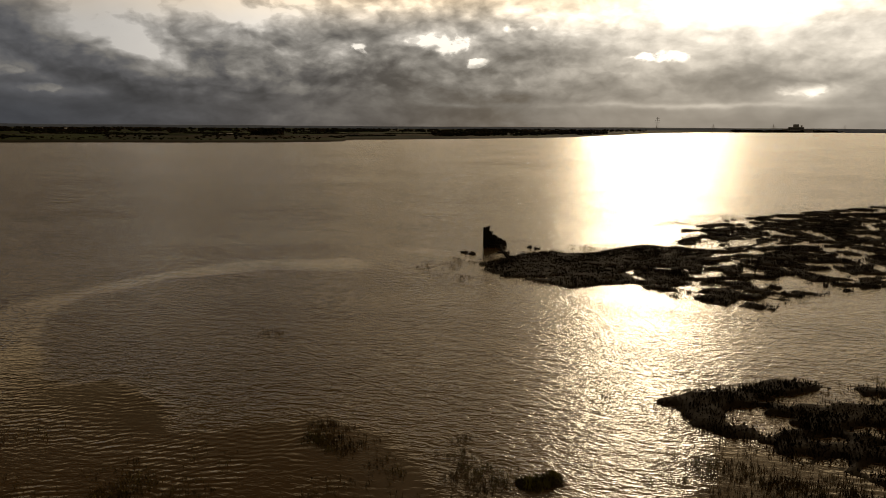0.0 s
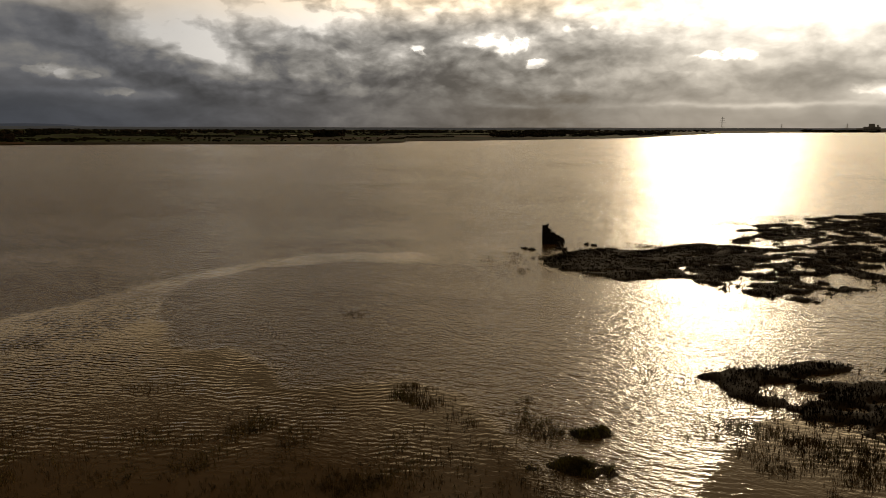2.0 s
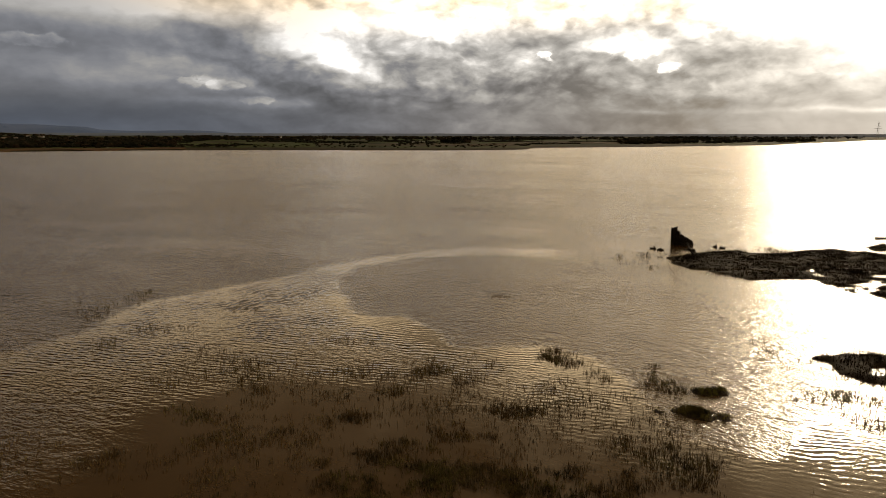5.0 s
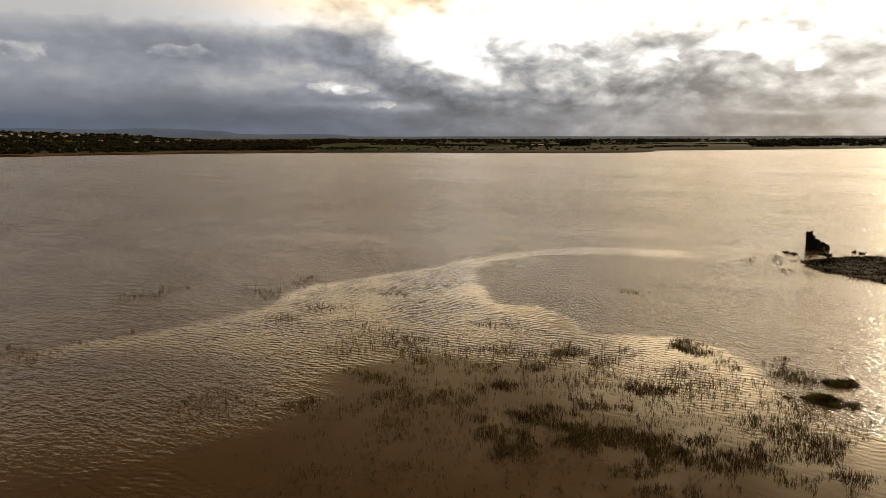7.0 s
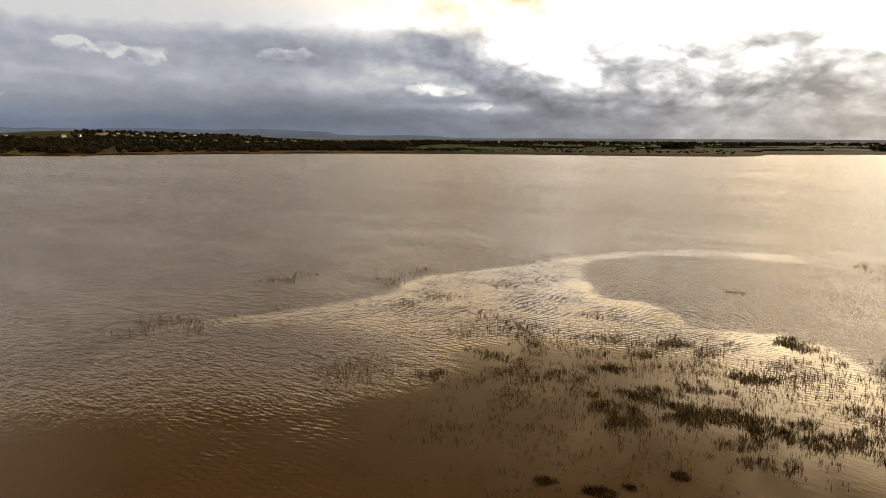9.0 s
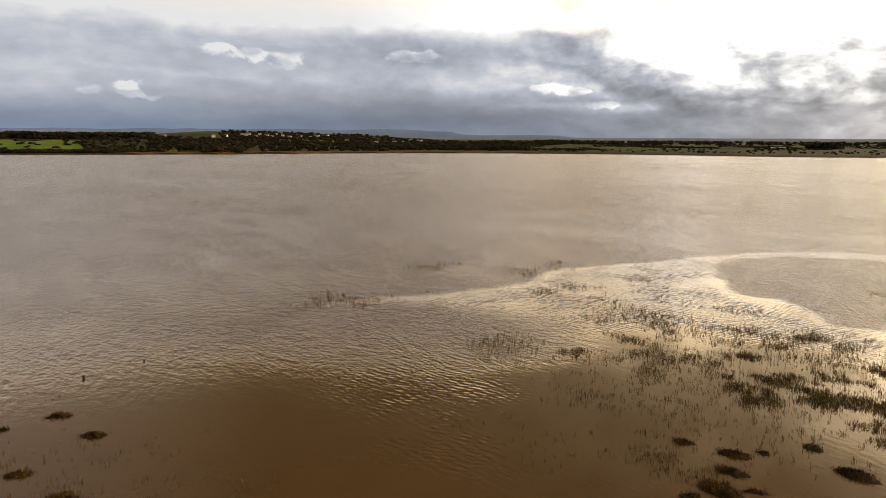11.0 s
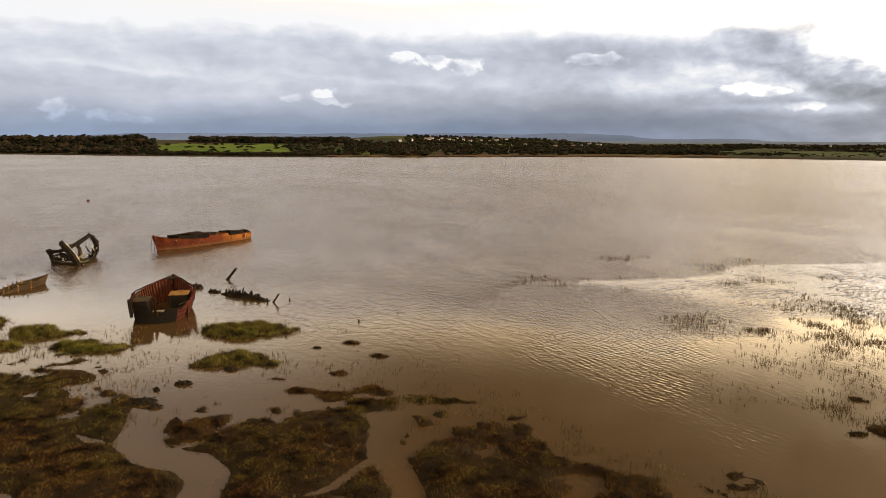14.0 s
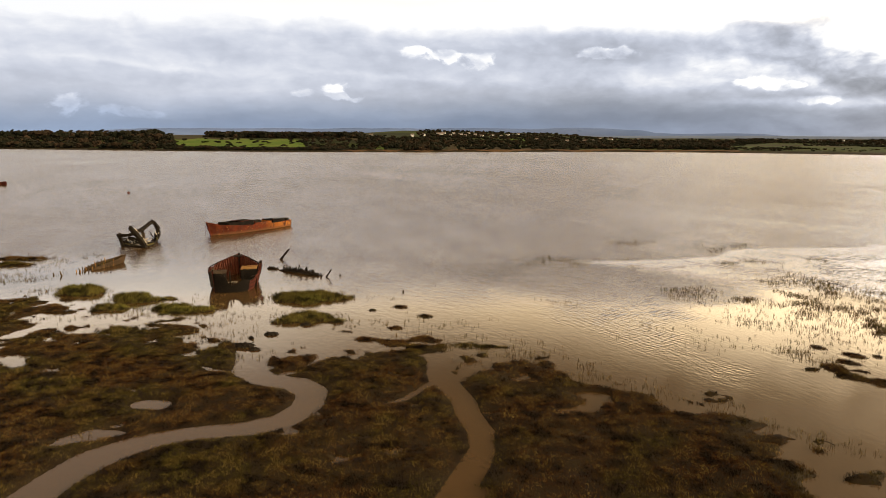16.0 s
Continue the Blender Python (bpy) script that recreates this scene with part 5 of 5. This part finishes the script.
def make_boat():
    ob = thing("fishing_boat_wreck", pose(-47.9, -33.2, 0, 0, 0, 175.5) @ Matrix.Diagonal((0.93, 1.04, 1, 1)), "broken dark red wooden boat hull, open decked, ribs showing", "wreck")
    rng = random.Random(5)
    breadth = piecewise([(0, 1.85), (0.12, 2.3), (0.35, 2.75), (0.55, 2.65), (0.75, 1.9), (0.9, 0.95), (1, 0.12)])
    shape = dict(length=11.0, beam_half=breadth, sheer=piecewise([(0, 2.0), (0.2, 1.85), (0.5, 1.75), (0.8, 1.95), (1, 2.2)]), stem_rake=0.7)
    # the +y side faces away from the sun and stands whole; the other has lost its rail near the stern
    whole = lambda s: float(np.interp(s, [0, .1, .14, .3, .36, .44, .5, .6, .8, 1], [1.08, 1.05, .98, .95, .90, 1.04, .90, .94, 1.0, 1.0])) + 0.012 * math.sin(s * 90)
    torn = lambda s: float(np.interp(s, [0, .06, .16, .27, .34, .40, .43, .48, .62, .8, 1], [.66, .60, .74, .84, .90, 1.18, 1.22, .92, .90, .98, 1.0])) + 0.02 * math.sin(s * 75)
    for side, rag in ((1, whole), (-1, torn)):
        bm = bmesh.new()
        sheet(bm, side_sheet(side, 0, 1, 0, 1, shape, 44, 8, 0, rag), 0.09)
        part("hull_side", bm, RUST_DARK, ob)
        for v in (0.35, 0.52, 0.68, 0.82):
            bm = bmesh.new()
            sheet(bm, side_sheet(side, 0.01, 0.98, v - .012, v + .012, shape, 30, 1, 0.035), 0.03)
            part("plank_seam", bm, TAR, ob)
        for k in range(20):
            s = 0.30 + k * 0.034
            bm = bmesh.new()
            rows = side_sheet(side, s, s + 0.013, 0.05, 1.0, shape, 1, 6, -0.13, rag)
            sheet(bm, rows, 0.12)
            part("rib", bm, RUSTWOOD, ob, "faded red-brown rib")
        bm = bmesh.new()
        sheet(bm, side_sheet(side, 0.5, 0.99, 0.97, 1.01, shape, 20, 1, 0.05), 0.1)
        part("gunwale", bm, TAR, ob)
    # transom, rounded, broken down in the middle
    edge = piecewise([(-1, .68), (-.75, .72), (-.45, .66), (-.3, .54), (0, .50), (.2, .54), (.28, .86), (.6, .94), (1, 1.0)])
    bm = bmesh.new()
    rows = []
    for i in range(25):
        u = -1 + 2 * i / 24
        row = []
        for j in range(7):
            x, y, z = hull_point(0.0, j / 6 * (edge(u) + 0.02 * math.sin(i * 2.3)), **shape)
            row.append((x - 0.55 * (1 - u * u), y * u, z))
        rows.append(row)
    sheet(bm, rows, 0.1)
    part("transom", bm, NEAR_BLACK, ob, "black rounded transom, broken down in the middle")
    for y0, y1, x0, x1, z, m, label in ((0.6, 2.0, -5.5, -3.0, 1.95, OLDWOOD, "brown weathered side deck board"), (-2.35, -0.7, -3.4, -1.0, 1.98, DECKWOOD, "ochre side deck board"), (-0.5, 0.5, 3.6, 5.0, 2.25, TAR, "dark fore deck board")):
        n = 6
        for k in range(n):
            a, b = y0 + (y1 - y0) * k / n, y0 + (y1 - y0) * (k + .93) / n
            bm = bmesh.new()
            beam(bm, (x0 + rng.uniform(0, .3), (a + b) / 2, z + rng.uniform(-.02, .02)), (x1 - rng.uniform(0, .3), (a + b) / 2, z + rng.uniform(-.02, .03)), b - a, 0.06, rng, 1, 0, 0.006)
            part("deck_board", bm, m, ob, label)
    for x, y0, y1, top in ((-3.35, -2.3, -0.75, 1.95), (-1.1, -2.35, -0.8, 1.95), (-3.05, 0.75, 2.15, 1.98), (-5.4, 0.8, 1.75, 1.98)):
        bm = bmesh.new()
        box(bm, (x - .05, y0, -0.5), (x + .05, y1, top), 0.01)
        part("bulkhead", bm, NEAR_BLACK, ob, "black bulkhead")
    for y, x0, x1 in ((-0.75, -3.3, -1.1), (0.78, -5.4, -3.0)):
        bm = bmesh.new()
        box(bm, (x0, y - .05, -0.5), (x1, y + .05, 1.92), 0.01)
        part("bulkhead", bm, NEAR_BLACK, ob, "black bulkhead")
    for a, b, w in (((5.65, 0, -0.5), (6.15, 0, 2.35), 0.3), ((-5.85, 1.9, 0.7), (-5.9, 2.05, 2.3), 0.35), ((-0.9, -2.55, 1.0), (-0.95, -2.7, 2.5), 0.28), ((-4.2, 0.25, -0.4), (-4.2, 0.3, 1.95), 0.22), ((-4.3, -0.9, -0.4), (-4.3, -0.95, 1.85), 0.22), ((-5.9, -0.1, -0.5), (-5.95, -0.1, 1.1), 0.2)):
        bm = bmesh.new()
        beam(bm, a, b, w, w * .8, rng, 0.85, 0, 0.02)
        part("post", bm, TAR, ob, "black timber post")
    for a, b in (((-3.9, -0.3, 0.62), (-3.6, 0.45, 0.66)), ((-4.1, -0.4, 0.78), (-3.9, 0.5, 0.72))):
        bm = bmesh.new()
        beam(bm, a, b, 0.32, 0.07, rng, 1, 0, 0.01)
        part("loose_plank", bm, PALEWOOD, ob, "bleached loose plank")
    bm = bmesh.new()
    beam(bm, (-2.8, 2.2, 1.75), (0.4, 2.3, 1.6), 0.24, 0.12, rng, 0.8, 0, 0.02)
    part("broken_rail", bm, OLDWOOD, ob)


RUSTWOOD = mottled("faded_red_ribs", (0.070, 0.021, 0.012), (0.040, 0.013, 0.008), (0.12, 0.05, 0.030), 1.2, 0.85, 0.03, shine=0.05)
make_boat()


def bent(bm, points, w, d, rng, rough=0.02, taper=0.9):
    for a, b in zip(points, points[1:]):
        beam(bm, a, b, w, d, rng, taper, 0, rough)


def make_hulk():
    """A skeleton of a wooden hull, end on: stem post, rails, frames and loose planking."""
    ob = thing("hulk_wreck", pose(-79.0, -46.7, 0, 0, 0, 7) @ Matrix.Diagonal((0.9, 0.86, 0.95, 1)), "skeletal wooden hulk with bent frames and bleached planking", "wreck")
    rng = random.Random(8)
    timbers = [
        ("stem_post", [(3.3, 0.9, -0.3), (2.7, 0.1, 1.2), (2.0, -0.9, 2.4), (1.6, -1.5, 3.1)], 0.4, 0.42, TAR),
        ("stem_post", [(2.9, 1.3, -0.2), (2.4, 0.4, 1.1), (1.5, -0.5, 2.2), (1.2, -0.9, 2.7)], 0.2, 0.24, PALEWOOD),
        ("frame", [(0.1, -2.6, -0.2), (-0.4, -3.0, 0.9), (-0.6, -3.4, 1.9)], 0.4, 0.35, TAR),
        ("frame", [(-4.0, 2.1, -0.3), (-4.2, 3.0, 0.7), (-4.4, 3.1, 1.8), (-4.6, 2.6, 2.8), (-4.5, 1.9, 3.25)], 0.42, 0.4, TAR),
        ("frame", [(-3.2, 2.0, -0.3), (-3.2, 2.6, 0.5), (-3.4, 2.7, 1.3)], 0.35, 0.3, TAR),
        ("frame", [(-5.0, 0.5, -0.3), (-5.3, 0.6, 1.0), (-5.2, 0.1, 1.9)], 0.3, 0.3, OLDWOOD),
        ("rail", [(1.3, -1.1, 2.15), (-1.5, 0.4, 2.3), (-4.4, 1.9, 3.0)], 0.42, 0.30, TAR),
        ("rail", [(1.9, -1.2, 2.0), (0.6, -2.4, 1.7), (-0.5, -3.3, 1.6)], 0.36, 0.28, TAR),
        ("beam", [(0.2, -1.8, 1.3), (1.6, -0.3, 1.1), (2.6, 0.5, 0.7)], 0.3, 0.22, TAR),
        ("beam", [(-3.8, -1.4, 1.9), (-1.6, 0.6, 2.1)], 0.28, 0.2, TAR),
        ("keelson", [(3.2, 1.0, 0.05), (-1.0, 0.2, 0.0), (-5.4, -0.5, -0.1)], 0.45, 0.35, TAR),
    ]
    for name, pts, w, d, m in timbers:
        bm = bmesh.new()
        bent(bm, pts, w * 1.65, d * 1.6, rng, 0.07, 0.92)
        part(name, bm, m, ob)
    # low planked sides along the waterline
    for side, pts in ((1, [(3.2, 1.0), (1.2, 2.0), (-1.2, 2.5), (-3.8, 2.4)]), (-1, [(3.1, 0.8), (1.6, -1.0), (0.2, -2.5), (-2.2, -2.9), (-4.6, -2.0)])):
        for row in range(3):
            for a, b in zip(pts, pts[1:]):
                if rng.random() < 0.18 * row:
                    continue
                z = 0.08 + row * 0.27
                bm = bmesh.new()
                grow = 1 + row * 0.05
                beam(bm, (a[0], a[1] * grow, z + rng.uniform(-.04, .06)), (b[0], b[1] * grow, z + rng.uniform(-.04, .06)), 0.12, 0.25, rng, 1, 0, 0.02)
                part("plank", bm, TAR if rng.random() < 0.6 else WEED, ob)
    for k in range(22):
        x, y = rng.uniform(-3.2, 2.2), rng.uniform(-1.2, 1.6)
        bm = bmesh.new()
        beam(bm, (x, y, 0.12 + rng.uniform(0, .15)), (x + rng.uniform(-1.3, 1.3), y + rng.uniform(-.9, .9), 0.25 + rng.uniform(0, .55)), rng.uniform(.25, .55), 0.07, rng, 1, rng.uniform(-.5, .5), 0.02)
        part("fallen_plank", bm, PALEWOOD if k % 3 else OLDWOOD, ob, "bleached fallen plank")
    # torn planking still fast to the frames
    for k in range(26):
        if k < 14:
            x, y, z = rng.uniform(0.2, 2.6), rng.uniform(-2.6, -0.4), rng.uniform(.3, 1.5)
            a, b = (x, y, z), (x + rng.uniform(.4, 1.2), y + rng.uniform(.5, 1.2), z + rng.uniform(-.5, .1))
        else:
            x, y, z = rng.uniform(-4.4, -2.6), rng.uniform(1.9, 2.8), rng.uniform(.1, 1.3)
            a, b = (x, y, z), (x + rng.uniform(-.3, .5), y + rng.uniform(-.5, .4), z + rng.uniform(.2, .9))
        bm = bmesh.new()
        beam(bm, a, b, rng.uniform(.18, .34), .1, rng, .8, rng.uniform(-.8, .8), .03)
        part("torn_plank", bm, TAR if k % 5 else PALEWOOD, ob)
    for k in range(7):
        y = -2.6 + k * 0.5
        bm = bmesh.new()
        beam(bm, (0.4 + k * .35, y * .9, 0.3), (0.7 + k * .3, y * 1.0 - .1, 1.0 + rng.uniform(-.2, .5)), 0.16, 0.12, rng, .8, 0, 0.02)
        part("rib_stub", bm, TAR, ob)


make_hulk()


def jagged_row(ob, a, b, n, tall, w, material, rng, lean=0.2, name="rib"):
    a, b = Vector(a), Vector(b)
    for k in range(n):
        p = a.lerp(b, (k + rng.uniform(-.2, .2) + .5) / n)
        h = tall(k / max(1, n - 1)) * rng.uniform(.65, 1.15)
        bm = bmesh.new()
        beam(bm, (p.x, p.y, -0.35), (p.x + rng.uniform(-lean, lean), p.y + rng.uniform(-lean, lean), h), w * rng.uniform(.7, 1.2), w, rng, 0.65, rng.uniform(-.4, .4), 0.02)
        part(name, bm, material, ob)


def make_fragment(m, length, n, tall, label, seed, material=None, weight=0.2):
    """A strip of hull bottom with broken rib ends standing along it."""
    ob = thing("hull_fragment", m, label, "wreck", "broken hull fragments")
    rng = random.Random(seed)
    material = material or TAR
    bm = bmesh.new()
    rows = []
    for i in range(15):
        s = i / 14
        x = (s - .5) * length
        h = tall(s) * 0.55 * (1 + 0.25 * math.sin(s * 37 + seed)) * min(1, 6 * s + .3, 6 * (1 - s) + .3)
        rows.append([(x, -.32, -.3), (x, -.24, h * .7), (x, -.02 + rng.uniform(-.05, .05), h), (x, .22, h * .6), (x, .34, -.3)])
    sheet(bm, rows, 0.06)
    part("bottom_strake", bm, material, ob)
    jagged_row(ob, (-length / 2, -.05, 0), (length / 2, -.05, 0), n, tall, weight, material, rng, 0.28)
    jagged_row(ob, (-length / 2.3, .25, 0), (length / 2.3, .25, 0), n // 2, lambda s: tall(s) * .7, weight * .8, material, rng, 0.2)
    return ob


turn = math.degrees(math.atan2(4.3, 4.8))
make_fragment(pose(-50.8, -25.75, 0, 0, 0, turn), 6.6, 18, piecewise([(0, .55), (.25, .75), (.4, .95), (.6, .85), (.8, .5), (1, .35)]), "black jagged row of boat ribs standing in the water", 1)
make_fragment(pose(-54.4, -28.8, 0, 0, 0, turn + 5), 1.5, 4, piecewise([(0, .35), (.5, .45), (1, .3)]), "short black broken hull piece in the water", 2)
make_fragment(pose(-57.3, -30.5, 0, 0, 0, turn - 8), 1.3, 4, piecewise([(0, .4), (.5, .6), (1, .3)]), "short black broken hull piece in the water", 3)


def make_post(x, y, dx, dy, tall, w, label, material=None, seed=1):
    ob = thing("timber_post", pose(x, y, 0), label, "post", "posts in the water")
    rng = random.Random(seed)
    bm = bmesh.new()
    beam(bm, (-dx * .3, -dy * .3, -0.4), (dx, dy, tall), w, w * .8, rng, 0.8, 0.3, 0.02)
    part("shaft", bm, material or TAR, ob)
    bm = bmesh.new()
    beam(bm, (dx * .96, dy * .96, tall * .93), (dx * 1.06, dy * 1.06, tall * 1.06), w * .6, w * .35, rng, 0.5, 0.3, 0.02)
    part("split_top", bm, material or TAR, ob)


make_post(-61.0, -27.4, 0.55, 1.0, 1.35, 0.30, "black leaning timber post in the water", None, 1)
make_post(-47.8, -23.2, 0.35, 0.6, 0.85, 0.22, "short black leaning post beside the ribs", None, 2)
make_post(-48.2, -21.5, 0.0, 0.05, 0.18, 0.16, "low black stump in the water", None, 3)
make_post(-37.8, -16.4, 0.0, 0.04, 0.2, 0.2, "low black stump in open water", None, 4)
make_post(-39.6, -12.3, 0.0, 0.03, 0.12, 0.14, "low black stump in open water", None, 5)
make_post(-57.0, -52.6, -0.1, -0.25, 0.55, 0.14, "thin weathered post beside the sunken hull", OLDWOOD, 6)
make_post(-57.7, -53.6, -0.1, -0.1, 0.25, 0.14, "thin weathered post beside the sunken hull", OLDWOOD, 7)


def make_sunken_hull():
    ob = thing("sunken_hull", pose(-61.4, -49.3, 0, 0, 0, math.degrees(math.atan2(4.0, -5.7))), "low weedy timber hull with pale rib ends standing up", "wreck")
    rng = random.Random(12)
    top = piecewise([(0, .05), (.3, .28), (.55, .55), (.8, .72), (1, .95)])
    half = piecewise([(0, .25), (.4, .75), (.75, .7), (1, .12)])
    for side in (-1, 1):
        bm = bmesh.new()
        rows = []
        for i in range(21):
            s = 0.24 + 0.76 * i / 20
            x = (s - .5) * 7.4
            rows.append([(x + 0.14 * j * max(0.0, s - 0.6) / 0.4, side * half(s) * k, -.3 + (top(s) + .3 + .03 * math.sin(s * 61)) * j / 4) for j, k in enumerate((.7, .82, .92, .98, 1.0))])
        sheet(bm, rows, 0.07)
        part("hull_side", bm, HULL_BROWN, ob)
        for k in range(12):
            s = 0.05 + k * 0.073
            x, y = (s - .5) * 7.4, side * half(s) * .9
            bm = bmesh.new()
            beam(bm, (x, y * .9, -.2), (x - .05, y + side * .05, top(s) + (rng.uniform(.12, .34) if s < .75 else -.1)), 0.13, 0.12, rng, .7, 0, 0.012)
            part("rib", bm, DECKWOOD if k % 3 == 0 else OLDWOOD, ob)
    bm = bmesh.new()
    beam(bm, (3.5, 0, -.4), (4.3, 0, 1.02), 0.14, 0.18, rng, .8, 0, 0.02)
    part("stem_post", bm, TAR, ob)
    for k in range(5):
        x = 0.2 + k * .5
        bm = bmesh.new()
        beam(bm, (x, -half(.6) * .9, .38 + .05 * k), (x + .05, half(.6) * .8, .34 + .05 * k), .2, .06, rng, 1, 0, .01)
        part("thwart", bm, WEED, ob)


make_sunken_hull()


def make_bow_wreck():
    """The black bow piece off the spit: tall, with a jagged falling line of plank ends."""
    ob = thing("bow_wreck", pose(-12.5, 100.2, 0, 0, 0, 8) @ Matrix.Diagonal((0.82, 0.85, 0.92, 1)), "black jagged bow section of a wooden wreck off the spit", "wreck")
    rng = random.Random(21)
    tops = piecewise([(0, 2.75), (.22, 2.7), (.3, 2.0), (.5, 1.75), (.7, 1.3), (.9, 1.05), (1, .55)])
    for side, bulge in ((-1, -1.0), (1, 0.8)):
        for k in range(13):
            s = k / 12
            x = -1.6 + s * 3.45
            y = bulge * math.sin(math.pi * min(1, .25 + s * .75)) ** .7
            bm = bmesh.new()
            beam(bm, (x * 1.04, y * .75, -.4), (x + rng.uniform(-.1, .1), y, tops(s) * (1 if side < 0 else .8) + rng.uniform(-.18, .22)), 0.34, 0.14, rng, .9, 0, .03)
            part("hull_plank", bm, TAR, ob)
        for z in (0.35, 0.85):
            bm = bmesh.new()
            bent(bm, [(-1.7, bulge * .6, z), (-.6, bulge, z), (.6, bulge * .95, z * .95), (1.8, bulge * .4, z * .85)], .12, .22, rng)
            part("wale", bm, TAR, ob)
    for a, b, w in (((-1.7, -.1, -.4), (-1.5, -.1, 2.7), .3), ((-1.6, -.5, 2.5), (-1.0, .4, 2.75), .3), ((-.6, .2, 1.6), (-.35, .3, 2.15), .2), ((-.95, -.6, 2.5), (-.8, -.6, 3.0), .14)):
        bm = bmesh.new()
        beam(bm, a, b, w, w, rng, .85, 0, .03)
        part("post", bm, TAR, ob)
    bm = bmesh.new()
    bent(bm, [(-1.6, 0, .9), (0, 0, .8), (1.7, 0, .5)], 1.3, .5, rng, .08)
    part("deck_remains", bm, TAR, ob)


make_bow_wreck()


def make_fallen_spar():
    ob = thing("fallen_spar", pose(-9.3, 91.5, 0, 0, 0, 0), "black fallen spar propped on the edge of the spit", "timber")
    rng = random.Random(4)
    for name, pts, w in (("spar", [(.3, -.2, -.1), (-.6, .5, .7), (-1.4, 2.6, 1.25)], .30), ("branch", [(-.5, .4, .6), (.5, .3, .35), (1.1, .1, .15)], .16), ("branch", [(-.9, 1.2, .9), (-1.5, .9, 1.3)], .14)):
        bm = bmesh.new()
        bent(bm, pts, w, w * .85, rng, .03)
        part(name, bm, TAR, ob)


make_fallen_spar()
for k, (x, y, l, t) in enumerate([(-14.2, 94.0, 1.0, 10), (-15.3, 94.6, .7, 20), (-8.0, 100.6, .5, 0), (-6.9, 100.0, .7, 10), (-10.6, 96.0, 1.6, 5), (-1.0, 88.5, 1.0, 50)]):
    make_fragment(pose(x, y, 0, 0, 0, t), l, 3, piecewise([(0, .3), (.5, .4), (1, .3)]), "small black timber remains in the shallows", 30 + k, None, .16)


def make_stump(x, y, size, turn, seed, label):
    """A gnarled dark lump of driftwood or broken peat, with short roots."""
    ob = thing("driftwood_stump", pose(x, y, 0, 0, 0, turn), label, "driftwood", "driftwood on the marsh")
    rng = random.Random(seed)
    bm = bmesh.new()
    made = bmesh.ops.create_icosphere(bm, subdivisions=3, radius=size, matrix=Matrix.Diagonal((1.2, .6, .55, 1)))
    for v in bm.verts:
        v.co *= 1 + 0.5 * noise.noise(v.co * 2.6 / size + Vector((seed, 0, 0)))
        v.co.z = max(v.co.z, -.2)
    part("stump", bm, TAR, ob)
    for k in range(5):
        a = rng.uniform(0, 6.28)
        bm = bmesh.new()
        beam(bm, (0, 0, size * .25), (math.cos(a) * size * 1.35, math.sin(a) * size * .8, rng.uniform(.0, .5) * size), size * .22, size * .18, rng, .4, 0, .02)
        part("root", bm, TAR, ob)


for x, y, size, turn, seed in ((-22.7, -32.7, .62, 70, 1), (-25.5, -30.6, .45, 80, 2), (-27.6, -27.6, .40, 60, 3), (-24.9, -32.2, .30, 20, 4), (-21.7, -32.0, .35, 100, 5)):
    make_stump(x, y, size, turn, seed, "black gnarled driftwood stump at the creek mouth")
